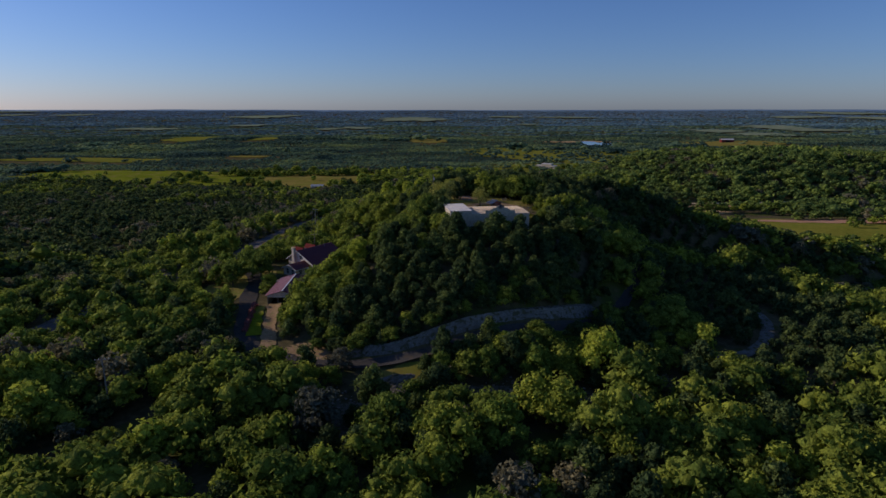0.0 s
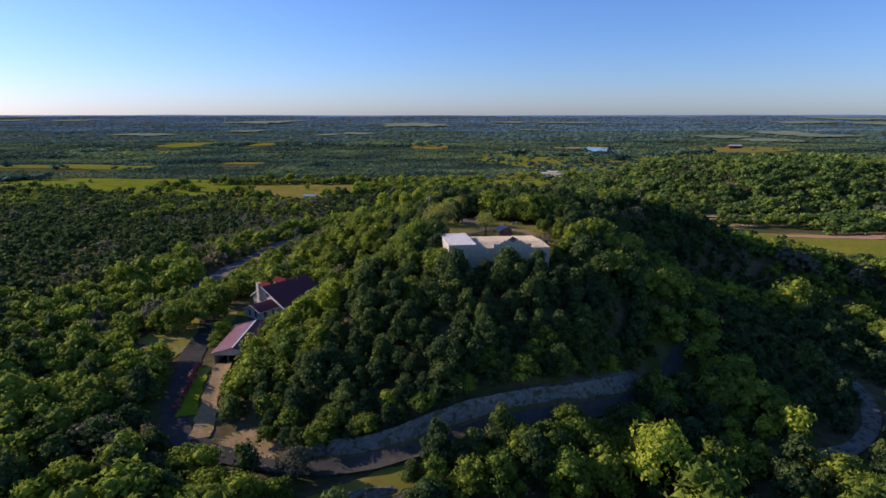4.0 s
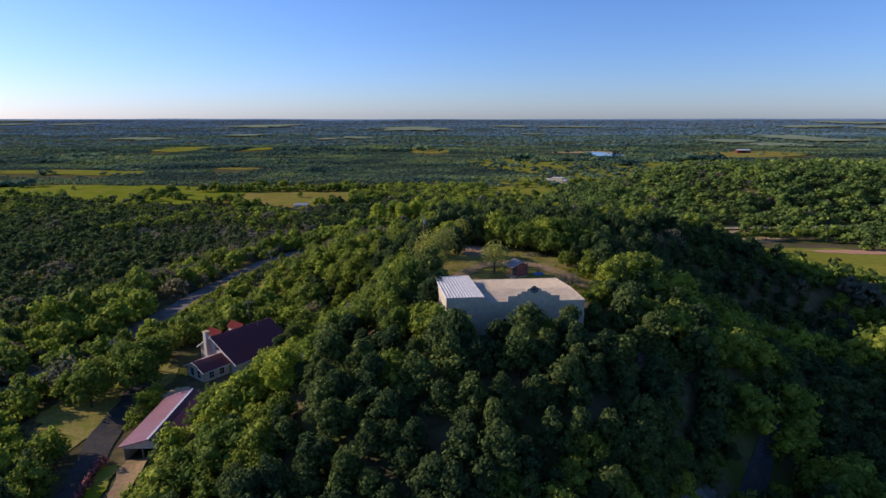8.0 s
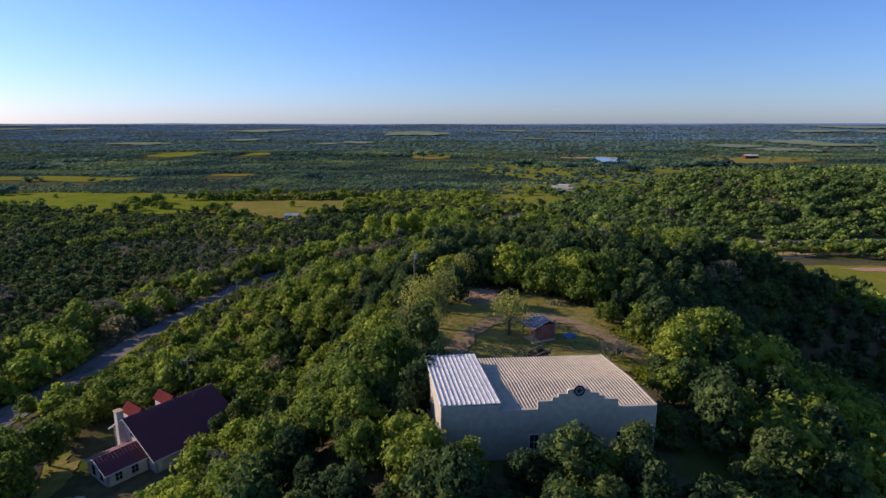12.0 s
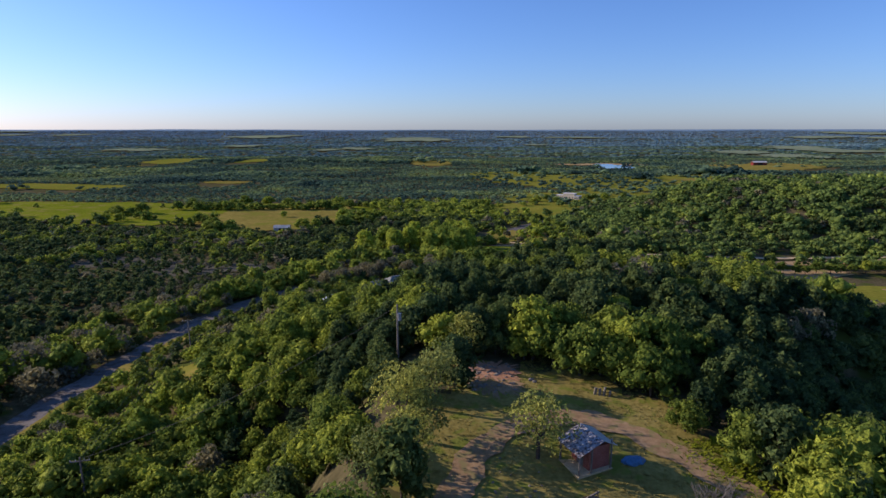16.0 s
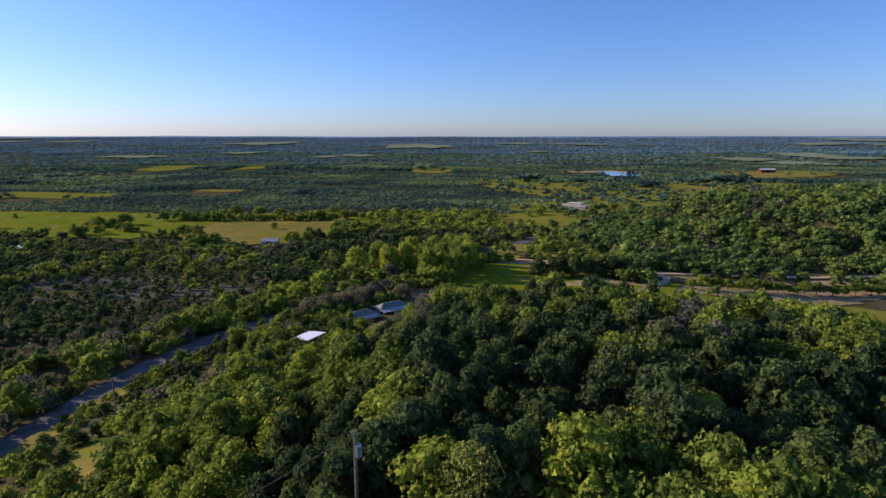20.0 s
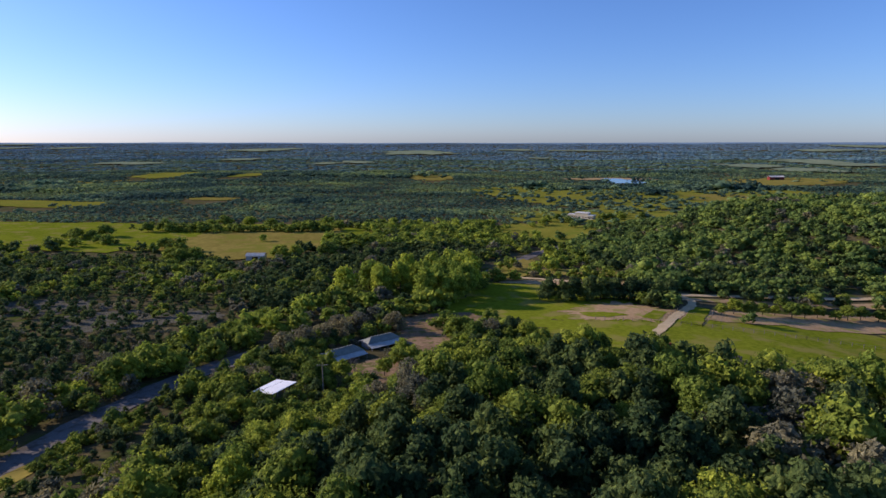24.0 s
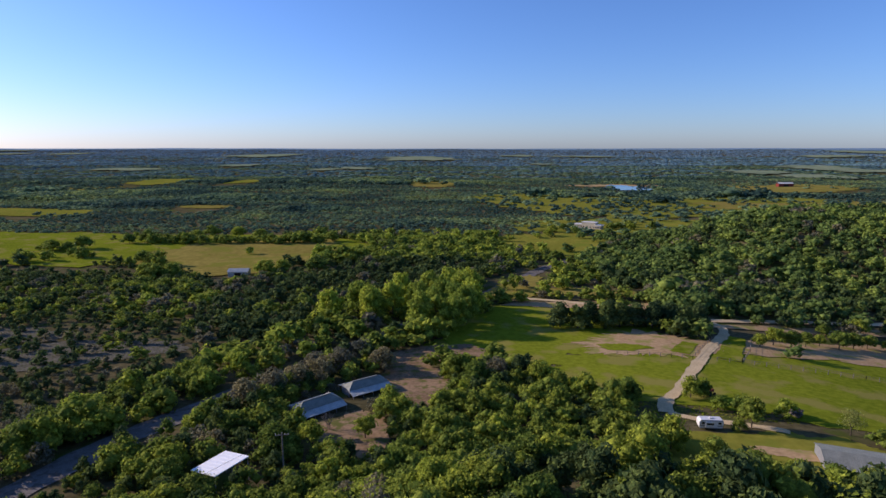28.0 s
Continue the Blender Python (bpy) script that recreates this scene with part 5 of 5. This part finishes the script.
BG = thing("metal_barn", pose(86, 162, -28.3, 0, 0, -20), "large barn with a plain grey metal roof", "barn")
for s in (-1, 1):
    c = [(-8, s * 5, 3.6), (9, s * 5, 3.6), (9, 0, 4.9), (-8, 0, 4.9)]
    sheet("roof", c if s < 0 else [c[1], c[0], c[3], c[2]], 0.08, M_STEELDARK, BG)
    part("side_wall", box(-7.8, 8.8, *sorted((s * 4.8, s * 4.65)), -2, 3.6), M_GREYMETAL, BG)
for x in (-7.8, 8.65):
    bm = bmesh.new()
    prism([(-4.8, -2), (4.8, -2), (4.8, 3.55), (0, 4.8), (-4.8, 3.55)], 0, 0.15, bm)
    bmesh.ops.transform(bm, matrix=Matrix(((0, 1, 0, x), (1, 0, 0, 0), (0, 0, 1, 0), (0, 0, 0, 1))), verts=bm.verts[:])
    bmesh.ops.recalc_face_normals(bm, faces=bm.faces[:])
    part("gable_wall", bm, M_GREYMETAL, BG)

# red tractor parked beside the meadow trees
TC = thing("tractor", pose(73.5, 201, zat(73.5, 201) + 0.2, 0, 0, 30), "small red tractor under the trees", "tractor")
part("hood", box(0.0, 1.5, -0.35, 0.35, 0.7, 1.35, 0.08), M_BRICKRED, TC)
part("seat", box(-0.8, -0.3, -0.3, 0.3, 0.9, 1.3, 0.06), M_BLACK, TC)
part("fender", box(-1.0, 0.0, -0.75, 0.75, 0.95, 1.1, 0.05), M_BRICKRED, TC)
for x, rr in ((-0.5, 0.62), (1.1, 0.36)):
    for y in (-0.7, 0.7):
        part("wheel", rod((x, y - 0.15, rr), (x, y + 0.15, rr), rr, rr, 14), M_BLACK, TC)

# farmhouse and outbuildings far off
FH = thing("farmhouse", pose(140, 611, zat(140, 611) + 0.3, 0, 0, -34) @ Matrix.Diagonal((0.66, 0.72, 1.15, 1)), "cream farmhouse with pale flat-roofed wings", "house")
for nm, b in (("main_wall", (-10, 10, -5, 5, -1, 5.2)), ("wing_wall", (-22, -10, -4, 4, -1, 3.2)), ("wing_wall", (10, 19, -6, 4, -1, 3.4))):
    w = part(nm, box(*b, 0.05), M_STUCCO, FH)
    part("roof", box(b[0] - 0.6, b[1] + 0.6, b[2] - 0.6, b[3] + 0.6, b[5] + 0.01, b[5] + 0.4, 0.05), M_WHITEROOF, w)
    for k in range(4):
        x = b[0] + (k + 0.5) * (b[1] - b[0]) / 4
        f = part("window", box(x - 0.9, x + 0.9, b[2] - 0.06, b[2], 0.9, 2.4), M_WHITE, FH)
        part("pane", box(x - 0.8, x + 0.8, b[2] - 0.08, b[2] - 0.06, 1.0, 2.3), M_DARK, f)
for nm, lb, x, y, L, W, h, ro in (("long_barn", "long low white barn on a distant pasture", 667, 1215, 30, 10, 7.5, M_WHITEROOF),
                                   ("red_barn", "red barn with a blue-grey metal roof", 314, 615, 22, 12, 9.0, M_STEEL),
                                   ("field_shed", "grey sheet-metal shed at the field's edge", -115.5, 384.5, 11, 7, 4.0, M_STEEL)):
    b = thing(nm, pose(x, y, zat(x, y) + (2 if y > 900 else 0.4), 0, 0, 4), lb, "barn")
    part("wall", box(-L / 2, L / 2, -W / 2, W / 2, -2, h * 0.65), M_STEEL if nm == "field_shed" else M_BRICKRED, b)
    for s in (-1, 1):
        c = [(-L / 2 - 0.4, s * (W / 2 + 0.4), h * 0.65), (L / 2 + 0.4, s * (W / 2 + 0.4), h * 0.65), (L / 2 + 0.4, 0, h), (-L / 2 - 0.4, 0, h)]
        sheet("roof", c if s < 0 else [c[1], c[0], c[3], c[2]], 0.1, ro, b)
    part("doorway", box(-L / 6, L / 6, -W / 2 - 0.03, -W / 2, -1, h * 0.5), M_DARK, b)
OH = thing("ranch_house", pose(281, 541, zat(281, 541), 0, 0, 20), "ranch house with an orange-red roof in the trees", "house")
gable_house(OH, 16, 5, 7.0, 10.0, M_WHITE, M_ORANGE, 0.5, -8)


# ---- poles, wires, fences ----
def pole(x, y, top, arm=True, box_on=False, turn=0.0):
    z = zat(x, y)
    u = thing("utility_pole", pose(x, y, z, 0, 0, turn), "brown wooden utility pole" + (" with a grey transformer" if box_on else " with a cross-arm"), "pole", "utility poles")
    h = top - z
    part("shaft", rod((0, 0, -0.8), (0, 0, h), 0.16, 0.11, 8), M_WOOD, u)
    if arm:
        part("cross_arm", box(-1.2, 1.2, -0.06, 0.06, h - 0.55, h - 0.42), M_WOOD, u)
        for dx in (-1.1, -0.5, 0.5, 1.1):
            part("insulator", rod((dx, 0, h - 0.42), (dx, 0, h - 0.2), 0.05, 0.03, 6), M_WHITE, u)
    if box_on:
        part("transformer", rod((0.28, -0.15, h - 2.0), (0.28, -0.15, h - 1.1), 0.24, 0.24, 10), M_GREYMETAL, u, "grey transformer can")
    return Vector((x, y, top - 0.2))


P1 = pole(-54, 98.6, -9.2, turn=20)
P2 = pole(-41.5, 40, -7.6, turn=15)
P3 = pole(-0.9, 42.2, 12.2, arm=False, box_on=True)
P4 = pole(-22.6, 156.5, -16.6, turn=10)
pole(-56, -60, -7.5, turn=10)


def wire(a, b, sag, off=0.0):
    bm = bmesh.new()
    pts = [a.lerp(b, i / 14) + Vector((off, 0, -sag * 4 * (i / 14) * (1 - i / 14))) for i in range(15)]
    side = (b - a).cross(Vector((0, 0, 1))).normalized() * 0.025
    up = Vector((0, 0, 0.025))
    rings = [[bm.verts.new(p + d) for d in (side, up, -side, -up)] for p in pts]
    for p, q in zip(rings, rings[1:]):
        for i in range(4):
            bm.faces.new((p[i], p[(i + 1) % 4], q[(i + 1) % 4], q[i]))
    bm.faces.new(rings[0][::-1])
    bm.faces.new(rings[-1])
    bmesh.ops.recalc_face_normals(bm, faces=bm.faces[:])
    tagged(part("power_line", bm, M_BLACK), "thin dark overhead power line", "cable")


for o in (-1.0, 0.0, 1.0):
    wire(P1, P2, 1.3, o)
wire(P2, P3, 1.6)
wire(P1, P4, 1.4)


def fence(pts, gap, h, label, rails=2):
    f = thing("fence", pose(pts[0][0], pts[0][1], zat(*pts[0])), label, "fence")
    o = f.matrix_basis.translation.copy()
    for a, b in zip(pts, pts[1:]):
        n = max(2, int(math.dist(a, b) / gap))
        tops = []
        for i in range(n + 1):
            x, y = a[0] + (b[0] - a[0]) * i / n, a[1] + (b[1] - a[1]) * i / n
            p = Vector((x, y, zat(x, y) + 0.3)) - o
            part("post", box(p.x - 0.07, p.x + 0.07, p.y - 0.07, p.y + 0.07, p.z - 0.8, p.z + h), M_WOOD, f)
            tops.append(p)
        for k in range(rails):
            bm = bmesh.new()
            for p, q in zip(tops, tops[1:]):
                zz = Vector((0, 0, h * (0.92 - 0.45 * k)))
                rod(p + zz, q + zz, 0.03, 0.03, 4, bm)
            part("rail", bm, M_WOOD, f)


fence([(60, 236), (76, 233), (82, 231.5)], 3.0, 1.2, "weathered post fence along the meadow")
fence([(89, 230.5), (96, 229), (130, 224), (180, 216)], 3.4, 1.2, "weathered post fence along the meadow")
fence([(82, 231.5), (92, 246), (100, 257)], 3.0, 1.2, "post fence beside the gravel track")
fence([(96, 229), (105, 242), (112, 255)], 3.0, 1.2, "post fence beside the gravel track")
fence([(-4, 186), (4, 190), (10, 199)], 2.4, 1.3, "rough corral fence of the farmyard", 3)

# ---- single trees, shrubs and clutter ----
FIELD_TREES = ((-272, 468), (-283, 468), (-269, 482), (-290, 474), (-249, 508), (-240, 519), (-204, 514), (-205, 531), (-200, 550), (-188, 425), (-195, 428), (-72, 391), (-93, 394), (-101, 387), (-150, 528), (-120, 530), (-90, 520), (-175, 545))
HERO = [("cedar", 14.2, -11.3, 0.98, 0.84), ("oak", 16.9, -11.6, 0.9, 0.85), ("cedar", 11.6, -12.0, 0.85, 0.85), ("lime", 6.6, -10.6, 0.62, 1.1), 
        ("cedar", 21.2, -14.5, 0.9, 1.0),
        ("pale", 13.6, 22.0, 1.15, 1.05), ("pale", 2.2, 19.5, 1.1, 1.05), ("pale", 1.0, 25.0, 1.25, 1.1), ("pale", 4.0, 30.0, 1.2, 1.1), ("pale", 0.5, 8.5, 0.95, 1.1),
        ("pale", 7.4, 42.0, 1.05, 1.15), ("lime", 15.0, 43.0, 0.85, 1.0), ("oak", 24.5, 36.0, 0.9, 1.0), ("cedar", 28.5, 38.0, 1.0, 1.0), ("cedar", 33.0, 43.5, 1.0, 1.0), ("oak", 28.7, 26.3, 0.55, 1.0), ("oak", 21.0, 38.0, 1.0, 1.1), ("oak", 27.5, 33.0, 0.95, 1.0), ("pale", -2.0, 9.3, 1.1, 1.1), ("pale", -0.4, 17.0, 1.05, 1.1), ("pale", 3.0, 24.5, 1.0, 1.0),
        ("oak", 33.5, 12.0, 1.0, 1.0), ("oak", 36.5, 16.0, 1.05, 1.0),
        ("oak", 51, 195, 0.95, 1.2), ("oak", 68, 199, 0.8, 1.2), ("oak", 71.5, 199.5, 0.65, 1.2), ("shade", 74, 181, 0.95, 1.15), ("oak", 52, 170, 1.0, 1.2), ("oak", 70.5, 179.5, 0.5, 1.0), ("pale", 94, 178.5, 0.95, 1.1), ("oak", 74, 153, 0.9, 1.0), ("oak", 79, 151, 0.95, 1.0), ("cedar", 84, 149.5, 0.95, 1.0), ("oak", 89, 147.5, 1.0, 1.0), ("oak", 68, 155, 0.9, 1.0), ("oak", 94, 146, 1.0, 1.0), ("cedar", 76, 147, 0.9, 1.0), ("oak", 63, 159, 0.85, 1.0), ("lime", 70, 149, 0.9, 1.0), ("oak", 58, 164, 0.9, 1.0), ("oak", 99, 150, 1.0, 1.0), ("oak", 81, 145, 0.9, 1.0), ("oak", 64, 152, 0.9, 1.0),
        ("oak", -7, 190, 0.6, 0.8), ("shade", -10.5, 174, 0.8, 1.0), ("shade", -20.5, 169, 0.95, 1.0), ("shade", -27, 165, 1.1, 1.0), ("cedar", -29, 150.5, 0.9, 0.8), ("oak", -34.5, 147.5, 0.95, 0.9), ("cedar", -39.5, 147, 0.95, 0.9), ("oak", -42, 152, 1.0, 1.0), ("oak", -44, 158, 1.0, 1.0), ("cedar", -38.5, 160.5, 0.9, 1.0), ("oak", -24, 164.5, 0.8, 1.0),
        ("shade", -50, 8, 1.2, 1.15), ("shade", -54, 12, 1.25, 1.1), ("shade", -57, 4, 1.1, 1.1), ("oak", -46.5, 3.5, 0.55, 0.9), ("shade", -53, 19, 1.1, 1.0), ("shade", -60, 10, 1.1, 1.0), ("shade", -58, 17, 1.1, 1.0), ("cedar", -29.5, 23.5, 1.0, 1.0), ("cedar", -28.5, 28.5, 1.05, 1.0), ("oak", -31, 19, 0.8, 1.0), ("oak", -55, 26, 0.9, 1.0)]
HERO += [("shade", x, y, 0.78 + 0.12 * ((i * 7) % 4), 0.95) for i, (x, y) in enumerate(
    [(113 + 6.6 * k, 251 + 9.5 * (1 - math.exp(-k / 4)) + 0.6 * k + 1.2 * math.sin(k * 2.1)) for k in range(24)] + [(150, 275), (166, 279), (182, 283), (205, 290)])]
HERO += [("cedar", x, y, 1.85, 0.9) for x, y in ((48, 268), (54, 266), (59, 269), (64, 266), (70, 268), (76, 269), (82, 267.5), (88, 269), (94, 267), (100, 270), (67, 272), (85, 273))]
HERO += [("oak" if i % 3 else "lime", x, y, 0.72 + 0.1 * (i % 3), 1.0) for i, (x, y) in enumerate(
    ((14, -46), (18.5, -44.5), (23, -43), (28, -40.5), (34, -37), (40, -32), (11, -48), (20, -48), (30, -43), (2, -50.5), (-3, -56), (-24, -51), (-19, -50.5), (-22, -55), (7, -50), (-36, -49), (-41, -52), (-32, -53), (-46, -48), (-29, -49.5), (-38, -56.5), (-26, -60), (-45, -60), (-33, -63), (-50, -54)))]
HERO += [("lime" if i % 4 == 1 else "oak" if i % 2 else "cedar", -1 + 3.1 * i, float(np.interp(-1 + 3.1 * i, (-3, 4, 11, 18, 25, 31, 37, 44), (-48.6, -46.6, -45.0, -43.6, -40.4, -36.2, -31, -24))) - 0.9 * (i % 2), 0.66 + 0.07 * (i % 3), 0.95) for i in range(16)]
HERO += [("cedar" if i % 3 else "oak", x + (i % 2) * 0.8, y, 0.5 + 0.08 * (i % 4), 0.9) for i, (x, y) in enumerate(
    [(-24 + 2.6 * j, float(np.interp(-24 + 2.6 * j, (-27, -19, -10, -3, 4, 11, 18, 25, 31, 37, 44), (-40.5, -43.8, -44, -42.6, -40.6, -39.2, -37.6, -34.6, -30.4, -25, -18))) + o) for o in (3.4, 5.8) for j in range(26)])]
HERO += [("lime", x, y, 1.9, 1.3) for x, y in ((4, 292), (11, 300), (-6, 285), (-16, 282), (-24, 276), (-30, 284), (15, 312), (-2, 305), (-14, 300), (-38, 270), (6, 318), (8, 262), (2, 270), (13, 273), (-4, 262), (16, 284), (9, 282))]
HERO += [("grey", x, y, 1.35, 1.0) for x, y in ((-28, 210), (-33, 204), (-37, 197), (-24, 218), (-42, 191), (-20, 226), (-31, 214), (-12, 219))]
HERO += [("oak", -158 + dx, 372 + dy, 1.7, 0.9) for dx, dy in ((0, 0), (8, 3), (-7, 4))]
HERO += [("oak", x, y, 1.5 + 0.25 * (i % 3), 0.85) for i, (x, y) in enumerate(FIELD_TREES)]
HERO += [("oak", x, y, 1.3, 0.9) for x, y in ((158, 604), (166, 606), (176, 600), (112, 596), (100, 585), (92, 560), (118, 570), (180, 620), (200, 612))]
HERO += [("oak", 9, 214, 1.2, 1.0), ("oak", 14, 208, 1.15, 1.0), ("grey", 20, 212, 1.2, 1.0), ("cedar", 26, 211, 1.2, 1.1), ("oak", 31, 208, 1.2, 1.0), ("oak", 36, 205, 0.9, 1.0)]
for i, (k, px, py, s, t) in enumerate(HERO):
    plant(k, px, py, s, i * 3 + 1, "", t)


def bare_tree(x, y, h, seed):
    r = random.Random(seed)
    bm = bmesh.new()

    def grow(p, d, ln, rad, depth):
        q = p + d * ln
        rod(p, q, rad, rad * 0.65, 5, bm)
        if depth:
            for k in range(3):
                e = (d + Vector((r.uniform(-1, 1), r.uniform(-1, 1), r.uniform(-0.2, 0.7))) * 0.75).normalized()
                grow(p.lerp(q, r.uniform(0.6, 1.0)), e, ln * r.uniform(0.55, 0.8), rad * 0.55, depth - 1)
    for k in range(3):
        grow(Vector((0.2 * k - 0.2, 0.1 * k, -0.3)), Vector((r.uniform(-0.4, 0.4), r.uniform(-0.4, 0.4), 1)).normalized(), h * 0.36, 0.09, 4)
    ob = part("bare_tree", bm, M_TWIG)
    ob.matrix_basis = pose(x, y, zat(x, y))
    tagged(ob, "leafless grey tree with fine twigs", "tree")


bare_tree(25.6, 14.2, 4.2, 2)
bare_tree(27.5, 15.5, 3.6, 3)
bare_tree(30.5, -13.5, 3.4, 5)
bare_tree(-19, 178, 5.0, 8)

# red-leaved hedge beside the drive
for i in range(16):
    t = i / 15
    x, y = -42.6 - 3.2 * t, -29 + 17 * t
    bm = bmesh.new()
    v, f = crown(300 + i, 4, 16, 0.3, 1.3, 1.1, 0.1, 0, 0.8)
    ob = new("shrub", mesh_np("shrub", v, f, [M_FLOWER]))
    bm.free()
    ob.matrix_basis = pose(x, y, zat(x, y) + 0.1)
    tagged(ob, "small reddish-brown shrub beside the drive", "shrub", "hedge along the drive")

# brush heap in the meadow and loose pale rocks
v, f = crown(77, 6, 30, 0.6, 3.2, 1.6, 0.0, 0, 0.9)
tagged(new("brush_heap", mesh_np("brush_heap", v, f, [M_TWIG])), "dark heap of cut brush in the meadow", "brush heap").matrix_basis = pose(88, 188.5, zat(88, 188.5))


def rocks(name, label, area, n, size, seed):
    r = np.random.default_rng(seed)
    VV, FF, c = [], [], 0
    for i in range(n):
        x, y = area(r)
        s = size * r.uniform(0.4, 1.5)
        v = ICO_V * r.uniform(0.6, 1.25, (12, 1)) * np.array([s, s * r.uniform(0.6, 1), s * 0.6]) + np.array([x, y, zat(x, y) + 0.1])
        VV.append(v)
        FF.append(ICO_F + c)
        c += 12
    tagged(new(name, mesh_np(name, np.concatenate(VV), np.concatenate(FF), [M_PALEROCK])), label, "rocks", kind="stuff")


rocks("loose_rocks", "loose pale limestone rubble below the bank", lambda r: (r.uniform(-24, 34), -54 + r.normal() * 3.0), 300, 0.26, 4)
rocks("loose_rocks", "pale stones scattered in the yard", lambda r: (r.uniform(8, 14), 16 + r.normal() * 3), 60, 0.13, 5)
rocks("loose_rocks", "broken stones on the reddish bare spot", lambda r: (10.5 + r.normal() * 2, 37.5 + r.normal() * 2), 90, 0.25, 6)
rocks("loose_rocks", "pale rocks at the drive's corner", lambda r: (-31 + r.normal() * 5, -40.5 + r.normal() * 1.5), 90, 0.2, 7)


# weeds and grass tufts of the yard and the meadow edges
def tufts(name, label, mat, spots, size, seed):
    r = np.random.default_rng(seed)
    x, y = spots(r)
    n = len(x)
    z = land(x, y)
    V = []
    for k in range(5):
        a = r.uniform(0, 6.283, n)
        h, w = size * r.uniform(0.5, 1.2, n), size * r.uniform(0.2, 0.45, n)
        cx, cy = x + r.normal(size=n) * size * 0.3, y + r.normal(size=n) * size * 0.3
        V.append(np.stack([np.stack([cx - np.sin(a) * w, cy + np.cos(a) * w, z], -1), np.stack([cx + np.sin(a) * w, cy - np.cos(a) * w, z], -1),
                           np.stack([cx + np.cos(a) * h, cy + np.sin(a) * h, z + h * 0.45], -1)], 1))
    V = np.concatenate(V).reshape(-1, 3)
    tagged(new(name, mesh_np(name, V, np.arange(len(V)).reshape(-1, 3), [mat])), label, "grass", kind="stuff")


def yard_spots(r):
    x, y = r.uniform(2, 32, 5200), r.uniform(8, 44, 5200)
    d, a = oval(x, y, 16, 21, 13.5, 20, -8)
    line = LANES[YARD_LANE][0]
    far = np.min(np.hypot(x[:, None] - line[None, :, 0], y[:, None] - line[None, :, 1]), axis=1)
    m = (d < 1.1) & ((far > 1.7) | (r.random(len(x)) < 0.12 * (far > 0.8))) & (drift(x, y, 3, 2) > 0.38)
    return x[m], y[m]


tufts("grass", "uneven olive grass tufts in the yard", M_YARD, yard_spots, 0.32, 1)
tufts("weeds", "fresh green weeds along the yard's edge", M_GREEN, lambda r: (30.5 + r.normal(size=900) * 1.8 - 0.1 * r.random(900), r.uniform(8, 25, 900)), 0.5, 2)
tufts("grass", "rough grass along the meadow and the yard fences", M_GREEN, lambda r: (r.uniform(30, 150, 7000), r.uniform(184, 232, 7000)), 0.45, 3)
